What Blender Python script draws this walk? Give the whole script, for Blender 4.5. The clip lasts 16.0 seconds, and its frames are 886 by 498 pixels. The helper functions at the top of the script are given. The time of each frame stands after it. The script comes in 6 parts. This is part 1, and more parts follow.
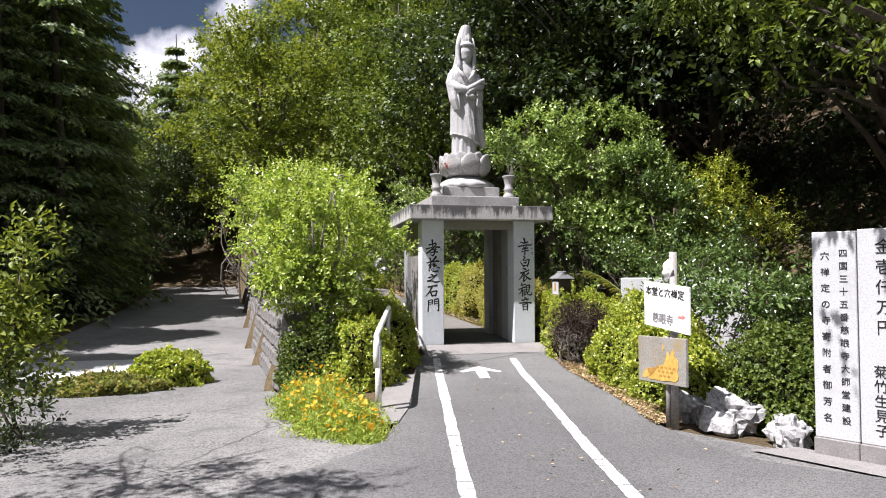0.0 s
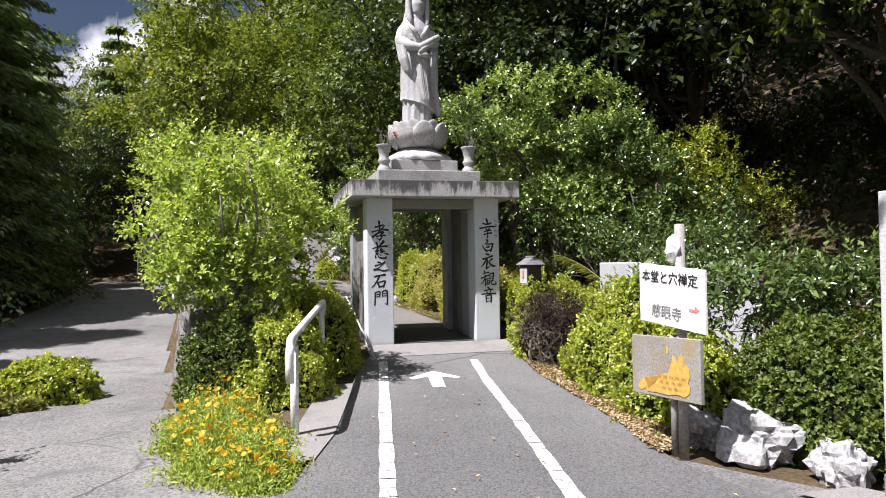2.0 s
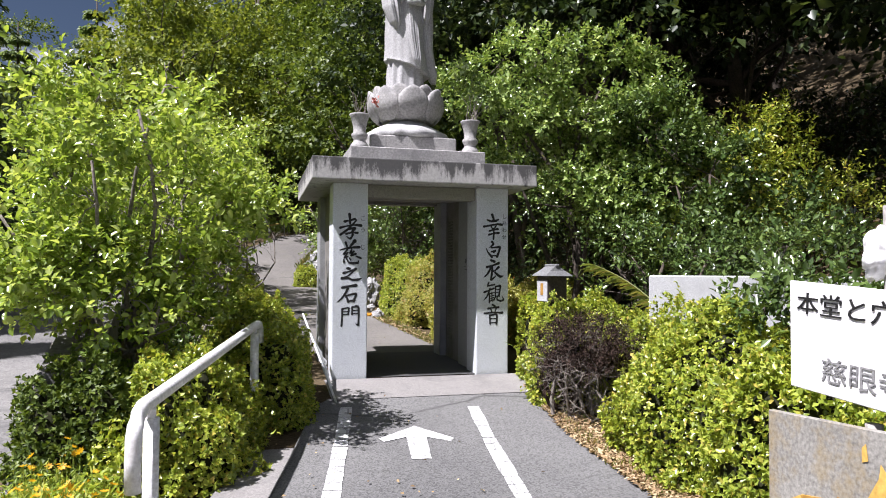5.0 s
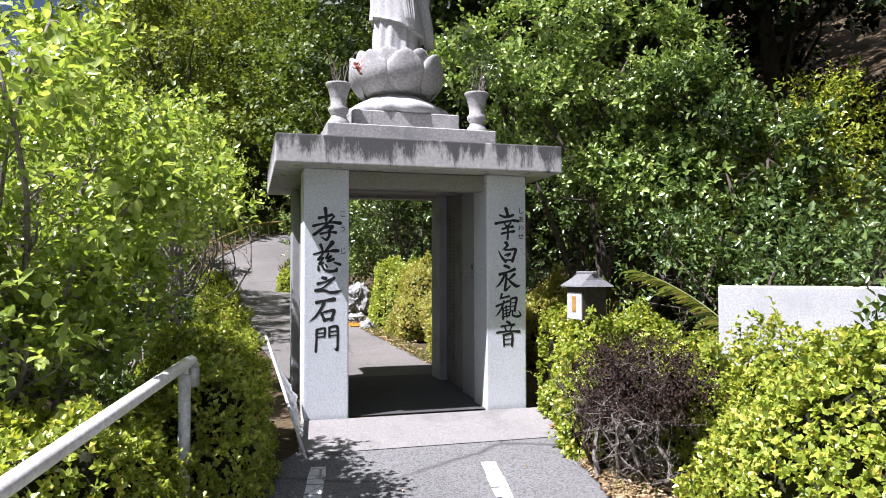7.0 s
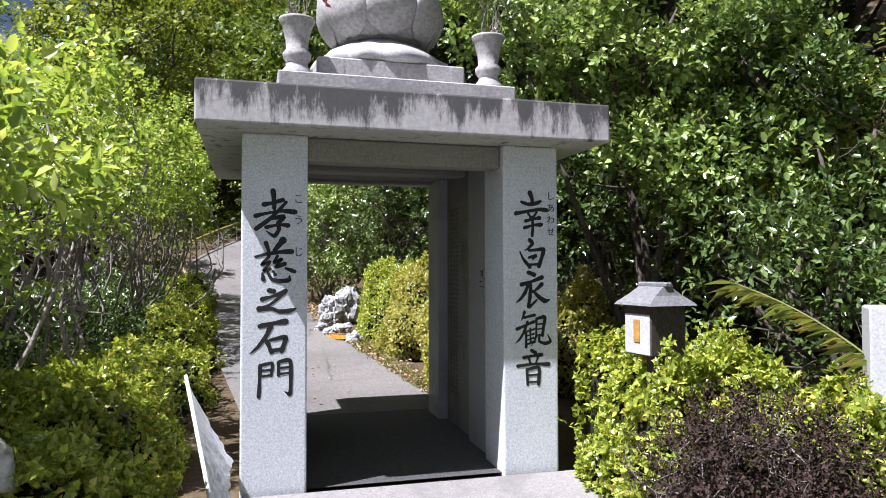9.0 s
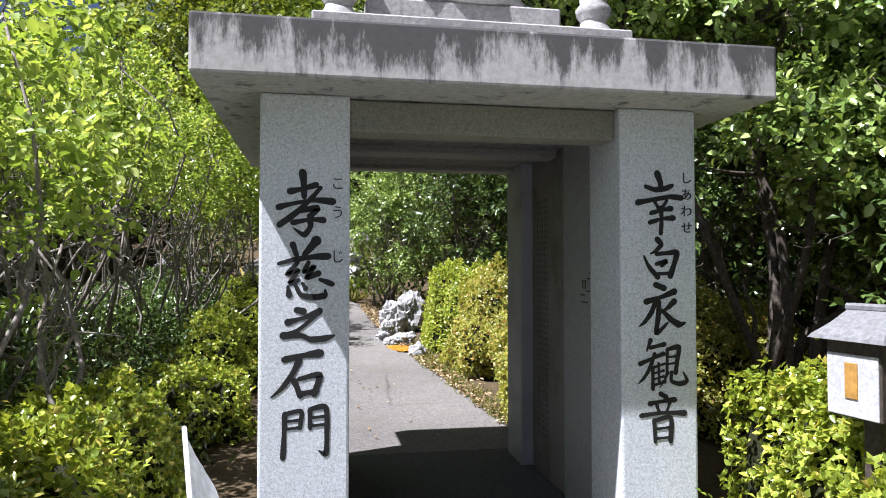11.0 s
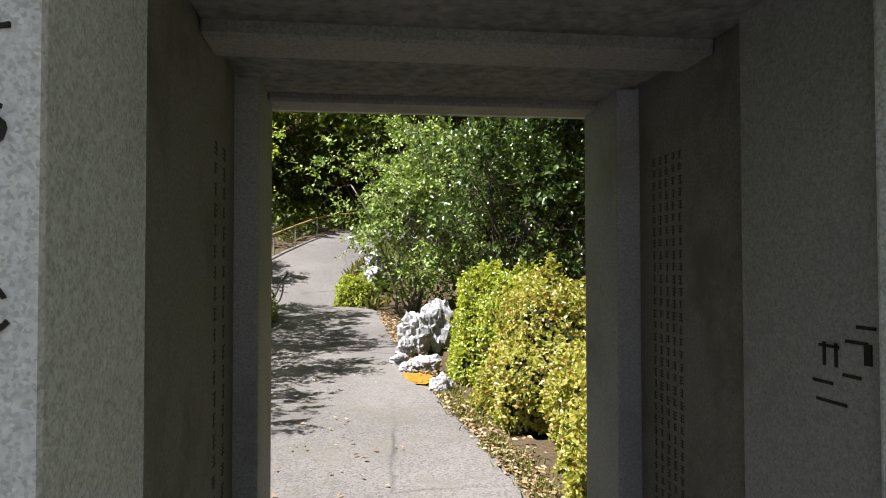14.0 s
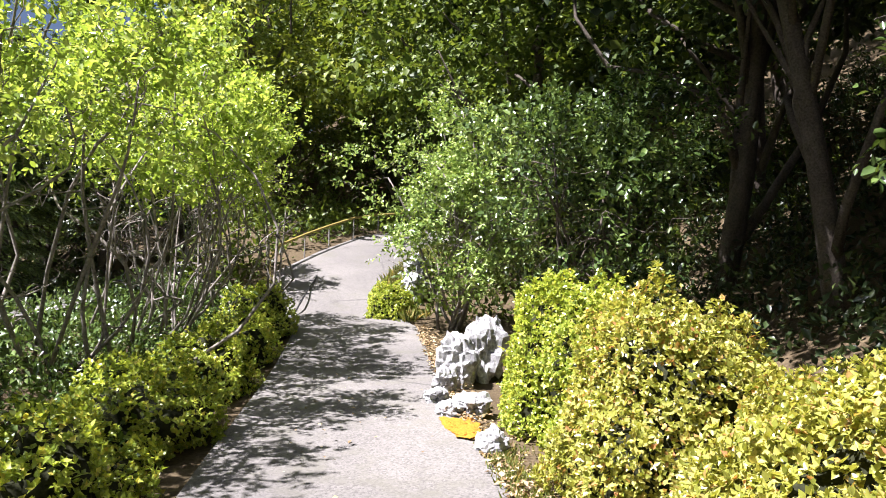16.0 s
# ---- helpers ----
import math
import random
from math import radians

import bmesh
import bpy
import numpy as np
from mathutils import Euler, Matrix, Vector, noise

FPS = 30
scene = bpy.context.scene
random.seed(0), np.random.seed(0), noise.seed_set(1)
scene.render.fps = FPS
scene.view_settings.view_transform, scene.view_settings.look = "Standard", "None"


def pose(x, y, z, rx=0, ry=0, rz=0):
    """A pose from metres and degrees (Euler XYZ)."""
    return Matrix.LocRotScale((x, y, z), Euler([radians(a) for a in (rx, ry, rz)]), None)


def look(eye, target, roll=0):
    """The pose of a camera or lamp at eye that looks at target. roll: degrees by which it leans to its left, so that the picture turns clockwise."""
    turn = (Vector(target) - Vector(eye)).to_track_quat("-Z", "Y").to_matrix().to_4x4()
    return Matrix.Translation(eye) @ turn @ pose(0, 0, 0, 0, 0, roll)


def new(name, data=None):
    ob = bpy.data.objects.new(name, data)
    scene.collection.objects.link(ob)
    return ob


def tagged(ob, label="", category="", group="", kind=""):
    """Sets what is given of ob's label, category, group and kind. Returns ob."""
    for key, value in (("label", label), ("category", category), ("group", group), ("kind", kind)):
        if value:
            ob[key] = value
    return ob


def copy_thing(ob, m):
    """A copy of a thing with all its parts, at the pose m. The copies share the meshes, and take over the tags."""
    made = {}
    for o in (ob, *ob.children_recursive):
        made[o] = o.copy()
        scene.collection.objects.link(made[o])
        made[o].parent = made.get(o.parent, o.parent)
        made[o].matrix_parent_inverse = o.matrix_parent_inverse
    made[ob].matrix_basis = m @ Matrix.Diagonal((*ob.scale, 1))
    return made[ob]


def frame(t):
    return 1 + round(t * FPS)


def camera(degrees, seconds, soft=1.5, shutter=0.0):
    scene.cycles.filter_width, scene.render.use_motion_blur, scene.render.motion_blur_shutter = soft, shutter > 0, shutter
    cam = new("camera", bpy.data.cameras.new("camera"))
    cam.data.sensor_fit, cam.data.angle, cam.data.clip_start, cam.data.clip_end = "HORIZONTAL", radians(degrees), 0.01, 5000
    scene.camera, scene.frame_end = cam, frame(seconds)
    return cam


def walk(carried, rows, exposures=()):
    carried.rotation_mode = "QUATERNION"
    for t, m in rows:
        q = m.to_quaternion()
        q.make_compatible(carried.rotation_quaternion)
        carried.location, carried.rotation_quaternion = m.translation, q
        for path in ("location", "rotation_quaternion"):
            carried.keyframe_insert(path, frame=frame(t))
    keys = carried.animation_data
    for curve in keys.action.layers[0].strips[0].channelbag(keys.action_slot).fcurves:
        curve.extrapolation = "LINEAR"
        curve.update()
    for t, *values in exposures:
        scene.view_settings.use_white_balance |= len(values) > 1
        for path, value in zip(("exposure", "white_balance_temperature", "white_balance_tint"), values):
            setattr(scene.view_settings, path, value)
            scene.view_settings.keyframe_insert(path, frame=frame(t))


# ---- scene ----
cam = camera(65.1, 16.0, 1.0)
PATH = [
    (0, (-3.071, -11.533, 1.24), (-2.658, -9.578, 1.308), -0.2),
    (0.5, (-3.064, -11.355, 1.23), (-2.61, -9.407, 1.287), -0.2),
    (1, (-2.768, -10.629, 1.18), (-2.262, -8.695, 1.234), -0.7),
    (1.5, (-2.623, -10.265, 1.18), (-2.124, -8.329, 1.235), -0.2),
    (2, (-2.468, -9.9, 1.171), (-1.961, -7.966, 1.213), -0.9),
    (2.5, (-2.296, -9.453, 1.124), (-1.778, -7.522, 1.165), -0.6),
    (3, (-2.168, -9.049, 1.131), (-1.663, -7.115, 1.187), -0.2),
    (3.5, (-2.033, -8.648, 1.16), (-1.53, -6.713, 1.222), 0.1),
    (4, (-1.941, -8.267, 1.174), (-1.429, -6.334, 1.229), -0.4),
    (4.2, (-1.903, -8.119, 1.168), (-1.399, -6.185, 1.232), 0.0),
    (6.5, (-1.557, -6.291, 1.25), (-1.023, -4.364, 1.307), 0.1),
    (7, (-1.437, -5.914, 1.265), (-0.9, -3.989, 1.327), -0.1),
    (7.5, (-1.309, -5.503, 1.24), (-0.767, -3.578, 1.298), -0.1),
    (8, (-1.166, -5.111, 1.243), (-0.621, -3.188, 1.309), 0.1),
    (8.5, (-1.018, -4.653, 1.294), (-0.487, -2.725, 1.351), 0.1),
    (9, (-0.944, -4.2, 1.323), (-0.411, -2.274, 1.384), -0.1),
    (9.5, (-0.924, -3.791, 1.376), (-0.428, -1.855, 1.441), -0.1),
    (10, (-0.918, -3.503, 1.353), (-0.515, -1.545, 1.42), 0.5),
    (10.2, (-0.89, -3.407, 1.348), (-0.484, -1.449, 1.412), 0.0),
    (12.3, (-0.55, -2.182, 1.432), (-0.318, -0.196, 1.493), 0.3),
    (12.5, (-0.524, -2.024, 1.425), (-0.3, -0.037, 1.488), 0.2),
    (13, (-0.507, -1.646, 1.427), (-0.288, 0.341, 1.49), 0.6),
    (13.5, (-0.429, -1.221, 1.452), (-0.201, 0.765, 1.498), 0.2),
    (14, (-0.295, -0.762, 1.479), (-0.05, 1.222, 1.529), -0.1),
    (14.5, (-0.135, -0.326, 1.515), (0.069, 1.663, 1.564), 0.1),
    (15, (-0.092, 0.09, 1.516), (0.089, 2.081, 1.582), 0.2),
    (15.5, (-0.084, 0.543, 1.514), (0.047, 2.537, 1.58), 1.1),
    (16, (-0.126, 1.14, 1.498), (-0.014, 3.136, 1.566), 1.3),
]
walk(cam, [(t, look(*r)) for t, *r in PATH], [(0, 1.17, 6250, 19), (3, 1.04, 6200, 20), (4, 0.98, 6150, 20), (6.5, 1.4, 5950, 22), (9, 1.38, 5850, 22), (10, 1.42, 5850, 21), (12.5, 1.38, 5850, 18), (14, 1.42, 6250, 18), (15, 1.66, 6250, 18), (16, 1.95, 6100, 22)])

# ---- light ----
SUN = Vector((1.0, 0.35, -1.88)).normalized()
world = bpy.data.worlds.new("world")
scene.world = world
world.use_nodes = True
wn = world.node_tree
sky = wn.nodes.new("ShaderNodeTexSky")
sky.sky_type = 'NISHITA'
sky.sun_disc = False
sky.sun_elevation = radians(60.6)
sky.sun_rotation = radians(250.7)
# broken white cloud over the blue
cn = wn.nodes.new("ShaderNodeTexNoise")
cn.inputs["Scale"].default_value, cn.inputs["Detail"].default_value = 5.0, 8
wn.links.new(wn.nodes.new("ShaderNodeTexCoord").outputs["Generated"], cn.inputs["Vector"])
cr = wn.nodes.new("ShaderNodeValToRGB")
cr.color_ramp.elements[0].position, cr.color_ramp.elements[1].position = 0.52, 0.62
wn.links.new(cn.outputs["Fac"], cr.inputs[0])
cm = wn.nodes.new("ShaderNodeMixRGB")
cm.inputs[2].default_value = (34, 34, 35, 1)
wn.links.new(cr.outputs[0], cm.inputs[0])
wn.links.new(sky.outputs[0], cm.inputs[1])
wn.links.new(cm.outputs[0], wn.nodes["Background"].inputs[0])
wn.nodes["Background"].inputs[1].default_value = 0.02
sun_data = bpy.data.lights.new("sun", 'SUN')
sun_data.energy, sun_data.angle, sun_data.color = 5.0, radians(0.53), (1.0, 0.97, 0.91)
sun = new("sun", sun_data)
sun.rotation_euler = SUN.to_track_quat('-Z', 'Y').to_euler()

# ---- materials ----
def mat_base(name, rough=0.8, metal=0.0, spec=0.4):
    m = bpy.data.materials.new(name)
    m.use_nodes = True
    b = m.node_tree.nodes["Principled BSDF"]
    b.inputs["Roughness"].default_value = rough
    b.inputs["Metallic"].default_value = metal
    b.inputs["Specular IOR Level"].default_value = spec
    return m, m.node_tree, b


def ramp(nt, fac, stops):
    r = nt.nodes.new("ShaderNodeValToRGB")
    el = r.color_ramp.elements
    while len(el) < len(stops):
        el.new(0.5)
    for e, (p, c) in zip(el, stops):
        e.position = p
        e.color = (*c, 1) if len(c) == 3 else c
    nt.links.new(fac, r.inputs[0])
    return r.outputs[0]


def noise_tex(nt, scale, detail=6, rough=0.6, vec=None, stretch=None):
    n = nt.nodes.new("ShaderNodeTexNoise")
    n.inputs["Scale"].default_value, n.inputs["Detail"].default_value, n.inputs["Roughness"].default_value = scale, detail, rough
    if vec is None:
        vec = nt.nodes.new("ShaderNodeTexCoord").outputs["Object"]
    if stretch:
        mp = nt.nodes.new("ShaderNodeMapping")
        mp.inputs["Scale"].default_value = stretch
        nt.links.new(vec, mp.inputs[0])
        vec = mp.outputs[0]
    nt.links.new(vec, n.inputs["Vector"])
    return n.outputs["Fac"]


def mix(nt, fac, a, b, kind='MIX'):
    m = nt.nodes.new("ShaderNodeMixRGB")
    m.blend_type = kind
    for i, v in ((0, fac), (1, a), (2, b)):
        if isinstance(v, (int, float)):
            m.inputs[i].default_value = v
        elif isinstance(v, tuple):
            m.inputs[i].default_value = (*v, 1)
        else:
            nt.links.new(v, m.inputs[i])
    return m.outputs[0]


def bump(nt, b, height, strength=0.3, dist=0.01):
    n = nt.nodes.new("ShaderNodeBump")
    n.inputs["Strength"].default_value, n.inputs["Distance"].default_value = strength, dist
    nt.links.new(height, n.inputs["Height"])
    nt.links.new(n.outputs[0], b.inputs["Normal"])


def grey(v, warm=0.0):
    return (v * (1 + warm), v, v * (1 - warm))


def surface(name, dark, light, fine=60.0, coarse=1.5, rough=0.85, amount=0.4, spec=0.3, speck=0.0, stain=None, metal=0.0, cracks=0.0, grain=0.42):
    """Two scales of variation between dark and light, with relief; speck adds grains, stain a third colour in blotches."""
    m, nt, b = mat_base(name, rough, metal, spec)
    big = ramp(nt, noise_tex(nt, coarse), [(0.3, dark), (0.7, light)])
    f = noise_tex(nt, fine, 8)
    col = mix(nt, 0.55, big, ramp(nt, f, [(0.32, tuple(c * 0.6 for c in dark)), (0.68, tuple(min(1, c * 1.25) for c in light))]))
    if speck:
        v = nt.nodes.new("ShaderNodeTexVoronoi")
        v.inputs["Scale"].default_value = speck
        nt.links.new(nt.nodes.new("ShaderNodeTexCoord").outputs["Object"], v.inputs["Vector"])
        bw = nt.nodes.new("ShaderNodeRGBToBW")
        nt.links.new(v.outputs["Color"], bw.inputs[0])
        col = mix(nt, grain, col, ramp(nt, bw.outputs[0], [(0.2, tuple(c * 0.55 for c in dark)), (0.5, light), (0.85, tuple(min(1, c * 1.3) for c in light))]))
    if stain:
        col = mix(nt, ramp(nt, noise_tex(nt, 2.3, 8, 0.7), [(0.5, (0, 0, 0)), (0.66, (0.8, 0.8, 0.8))]), col, stain)
    if cracks:
        tc = nt.nodes.new("ShaderNodeTexCoord").outputs["Object"]
        wob = nt.nodes.new("ShaderNodeTexNoise")
        wob.inputs["Scale"].default_value, wob.inputs["Detail"].default_value = 3.0, 6
        nt.links.new(tc, wob.inputs["Vector"])
        shift = mix(nt, 0.12, tc, wob.outputs["Color"], 'ADD')
        v = nt.nodes.new("ShaderNodeTexVoronoi")
        v.feature = 'DISTANCE_TO_EDGE'
        v.inputs["Scale"].default_value = cracks
        nt.links.new(shift, v.inputs["Vector"])
        line = ramp(nt, v.outputs["Distance"], [(0.0, (0.75, 0.75, 0.75)), (0.012, (0, 0, 0))])
        some = ramp(nt, noise_tex(nt, 0.35, 3), [(0.48, (0, 0, 0)), (0.6, (1, 1, 1))])
        col = mix(nt, mix(nt, 1.0, line, some, 'MULTIPLY'), col, grey(0.04))
        patch = ramp(nt, noise_tex(nt, 0.22, 4), [(0.4, (0.8, 0.8, 0.8)), (0.6, (1.12, 1.12, 1.1))])
        col = mix(nt, 1.0, col, patch, 'MULTIPLY')
    nt.links.new(col, b.inputs["Base Color"])
    bump(nt, b, f, amount, 0.006)
    return m


def leafy(name, stops, rough=0.4, trans=0.35, spec=0.5):
    """Leaf blades: colour by island, gloss and light passing through."""
    m, nt, b = mat_base(name, rough, 0, spec)
    geo = nt.nodes.new("ShaderNodeNewGeometry")
    col = ramp(nt, geo.outputs["Random Per Island"], stops)
    patch = noise_tex(nt, 1.3, 3)
    col = mix(nt, 0.7, col, ramp(nt, patch, [(0.3, (0.68, 0.72, 0.65)), (0.7, (1.0, 1.0, 1.0))]), 'MULTIPLY')
    nt.links.new(col, b.inputs["Base Color"])
    t = nt.nodes.new("ShaderNodeBsdfTranslucent")
    nt.links.new(mix(nt, 1.0, col, (1.25, 1.2, 0.6), 'MULTIPLY'), t.inputs[0])
    ms = nt.nodes.new("ShaderNodeMixShader")
    ms.inputs[0].default_value = trans
    nt.links.new(b.outputs[0], ms.inputs[1])
    nt.links.new(t.outputs[0], ms.inputs[2])
    nt.links.new(ms.outputs[0], nt.nodes["Material Output"].inputs[0])
    return m


M_ASPHALT = surface("asphalt", grey(0.085), grey(0.15), 60, 0.7, 0.9, 0.9, 0.25, speck=95, cracks=0.4, grain=0.5)
# copy of the asphalt darkened to hold the shade inside the gate
M_SHADEDASPHALT = surface("shaded_asphalt", grey(0.04), grey(0.07), 60, 0.9, 0.85, 0.8, 0.3, speck=95, grain=0.4)
M_OLDROAD = surface("old_asphalt", grey(0.12, 0.02), grey(0.2, 0.02), 55, 0.5, 0.9, 1.0, 0.25, speck=60, grain=0.5, stain=grey(0.11), cracks=0.55)
M_BACKPATH = surface("worn_concrete_path", grey(0.115, 0.06), grey(0.16, 0.06), 60, 0.8, 0.9, 0.5, 0.25, speck=70, stain=(0.13, 0.125, 0.105), cracks=0.5)
M_CONCRETE = surface("concrete", grey(0.17, 0.04), grey(0.235, 0.04), 70, 1.4, 0.9, 0.4, 0.3, stain=grey(0.14, 0.03), speck=120, grain=0.2)
M_GRANITE = surface("granite", grey(0.5, -0.06), grey(0.7, -0.05), 70, 2.0, 0.7, 0.1, 0.35, speck=230, grain=0.34)
M_BEAM = surface("rough_concrete", (0.19, 0.185, 0.155), (0.27, 0.262, 0.225), 90, 1.6, 0.9, 0.25, 0.25, speck=220, grain=0.25)
# granite of the inner parts, toned down for the gate's inner shade
M_PANEL = surface("shaded_inner_granite", grey(0.17, 0.05), grey(0.25, 0.04), 110, 1.2, 0.75, 0.12, 0.3, speck=240, stain=(0.13, 0.12, 0.1), grain=0.2)
# smooth granite, darkened for the shade inside the gate
M_SHADEDFACING = surface("shaded_smooth_granite", grey(0.25, -0.03), grey(0.36, -0.03), 110, 1.4, 0.6, 0.1, 0.4, speck=240, stain=grey(0.2, -0.01), grain=0.22)
M_CUT = surface("shadowed_engraving", grey(0.05, 0.03), grey(0.09, 0.03), 90, 5, 0.8, 0.2, 0.2)
M_TABLET = surface("pale_stone", grey(0.4, -0.02), grey(0.54, -0.02), 80, 1.2, 0.6, 0.1, 0.4, stain=grey(0.36, -0.02))
M_STATUE = surface("statue_stone", grey(0.35), grey(0.48), 60, 2.2, 0.75, 0.25, 0.3, stain=grey(0.27))
M_LOTUS = surface("weathered_stone", grey(0.26, 0.02), grey(0.4, 0.02), 40, 3.0, 0.8, 0.4, 0.3, stain=grey(0.2))
M_ROCK = surface("limestone", grey(0.17), grey(0.5), 22, 3.5, 0.9, 1.0, 0.2, stain=grey(0.07), speck=40, grain=0.25)
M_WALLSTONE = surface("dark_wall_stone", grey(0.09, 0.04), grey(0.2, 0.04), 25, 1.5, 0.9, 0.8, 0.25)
M_SOIL = surface("soil", (0.05, 0.035, 0.02), (0.11, 0.085, 0.05), 30, 1.2, 0.95, 0.8, 0.1)
M_INK = surface("ink", grey(0.012), grey(0.02), 40, 4, 0.6, 0.1, 0.3)
M_FADEDINK = surface("faded_ink", grey(0.09), grey(0.3), 60, 9, 0.6, 0.1, 0.3)
M_BARK = surface("bark", (0.04, 0.034, 0.028), (0.12, 0.1, 0.08), 40, 5, 0.9, 0.8, 0.2)
M_TWIG = surface("pale_twig", (0.085, 0.075, 0.065), (0.28, 0.25, 0.22), 40, 5, 0.9, 0.5, 0.2)
M_DEADTWIG = surface("dead_twig", (0.018, 0.011, 0.008), (0.055, 0.035, 0.027), 40, 6, 0.9, 0.5, 0.2)
# near-black colour of the bush cores, the shade between leaves painted in
M_CORE = surface("shaded_core", (0.012, 0.014, 0.007), (0.03, 0.032, 0.016), 35, 4, 0.95, 1.0, 0.1)
M_WHITEMETAL = surface("white_painted_steel", grey(0.62), grey(0.78), 50, 4, 0.45, 0.1, 0.5, stain=(0.5, 0.47, 0.42))
M_SIGN = surface("white_board", grey(0.78), grey(0.84), 40, 2, 0.5, 0.05, 0.4)
M_WOOD = surface("grey_weathered_board", (0.17, 0.165, 0.15), (0.34, 0.33, 0.3), 60, 3, 0.85, 0.3, 0.2, stain=(0.3, 0.22, 0.09))
M_YELLOW = surface("peeling_yellow_paint", (0.5, 0.3, 0.06), (0.62, 0.4, 0.1), 30, 4, 0.7, 0.2, 0.3, stain=(0.36, 0.19, 0.04))
M_RUST = surface("brown_stain", (0.34, 0.18, 0.04), (0.42, 0.24, 0.06), 30, 4, 0.8, 0.2, 0.2)
M_RED = surface("faded_red_paint", (0.5, 0.16, 0.14), (0.6, 0.25, 0.2), 30, 4, 0.7, 0.1, 0.3)
M_POST = surface("galvanised_post", grey(0.2, 0.06), grey(0.32, 0.06), 50, 5, 0.6, 0.2, 0.4)
M_ROOF = surface("grey_tile", grey(0.11, -0.02), grey(0.2, -0.02), 50, 4, 0.55, 0.2, 0.5)
M_BAG = surface("white_plastic", grey(0.66), grey(0.78), 20, 6, 0.35, 0.3, 0.5)
M_DARKWOOD = surface("dark_wood", (0.035, 0.03, 0.025), (0.08, 0.065, 0.05), 50, 4, 0.8, 0.3, 0.2)
M_MOSSWOOD = surface("mossy_wood", (0.16, 0.12, 0.03), (0.34, 0.27, 0.08), 30, 3, 0.9, 0.5, 0.2)
M_MOSS = surface("orange_moss", (0.3, 0.12, 0.012), (0.42, 0.19, 0.025), 60, 8, 0.95, 0.8, 0.1)

L_AZALEA = leafy("azalea_leaf", [(0, (0.165, 0.231, 0.027)), (0.5, (0.362, 0.440, 0.060)), (0.88, (0.573, 0.616, 0.105)), (1, (0.637, 0.506, 0.121))], 0.3, 0.38, 0.7)
L_AZALEA_Y = leafy("yellowed_azalea_leaf", [(0, (0.201, 0.230, 0.034)), (0.5, (0.424, 0.430, 0.085)), (0.9, (0.604, 0.550, 0.170)), (1, (0.530, 0.220, 0.102))], 0.3, 0.38, 0.7)
L_SHRUB = leafy("shrub_leaf", [(0, (0.160, 0.250, 0.040)), (0.5, (0.321, 0.430, 0.076)), (1, (0.529, 0.604, 0.189))], 0.24, 0.46, 0.8)
L_CAMELLIA = leafy("camellia_leaf", [(0, (0.041, 0.076, 0.020)), (0.6, (0.090, 0.145, 0.037)), (1, (0.180, 0.255, 0.072))], 0.22, 0.18, 0.9)
L_MID = leafy("glossy_green_leaf", [(0, (0.097, 0.167, 0.040)), (0.5, (0.247, 0.353, 0.085)), (1, (0.489, 0.592, 0.231))], 0.22, 0.25, 0.9)
L_FOREST = leafy("forest_leaf", [(0, (0.056, 0.093, 0.017)), (0.6, (0.120, 0.172, 0.028)), (1, (0.211, 0.266, 0.051))], 0.48, 0.32, 0.35)
L_YELLOWTREE = leafy("yellow_green_leaf", [(0, (0.105, 0.148, 0.020)), (0.6, (0.196, 0.245, 0.038)), (1, (0.302, 0.329, 0.060))], 0.5, 0.38, 0.35)
L_CONIFER = leafy("conifer_spray", [(0, (0.084, 0.123, 0.049)), (0.6, (0.162, 0.236, 0.089)), (1, (0.305, 0.394, 0.138))], 0.5, 0.4)
# leaf colour lowered to carry the deep shade under the trees
L_SHADEDFOREST = leafy("shaded_forest_leaf", [(0, (0.021, 0.040, 0.016)), (0.6, (0.048, 0.076, 0.025)), (1, (0.095, 0.128, 0.037))], 0.38, 0.28, 0.45)
L_GRASS = leafy("grass_blade", [(0, (0.151, 0.188, 0.054)), (0.6, (0.250, 0.282, 0.071)), (1, (0.451, 0.338, 0.143))], 0.5, 0.4)
L_FEATHER = leafy("feathery_leaf", [(0, (0.22, 0.32, 0.05)), (0.6, (0.38, 0.48, 0.09)), (1, (0.56, 0.58, 0.14))], 0.5, 0.45)
L_LITTER = leafy("dry_leaf", [(0, (0.156, 0.098, 0.052)), (0.5, (0.338, 0.234, 0.130)), (1, (0.572, 0.455, 0.286))], 0.8, 0.1, 0.2)
L_FLOWER = leafy("orange_petal", [(0, (0.78, 0.36, 0.012)), (1, (0.85, 0.52, 0.03))], 0.5, 0.4)


def white_paint(name):
    """Worn road paint; the asphalt shows through in cracks."""
    m, nt, b = mat_base(name, 0.8, 0, 0.3)
    f = noise_tex(nt, 28, 8, 0.7)
    col = ramp(nt, f, [(0.36, grey(0.16)), (0.44, grey(0.55)), (0.7, grey(0.7))])
    v = nt.nodes.new("ShaderNodeTexVoronoi")
    v.feature = 'DISTANCE_TO_EDGE'
    v.inputs["Scale"].default_value = 5.5
    nt.links.new(nt.nodes.new("ShaderNodeTexCoord").outputs["Object"], v.inputs["Vector"])
    col = mix(nt, ramp(nt, v.outputs["Distance"], [(0.01, (0.75, 0.75, 0.75)), (0.04, (0, 0, 0))]), col, grey(0.14))
    nt.links.new(col, b.inputs["Base Color"])
    bump(nt, b, f, 0.3, 0.004)
    return m


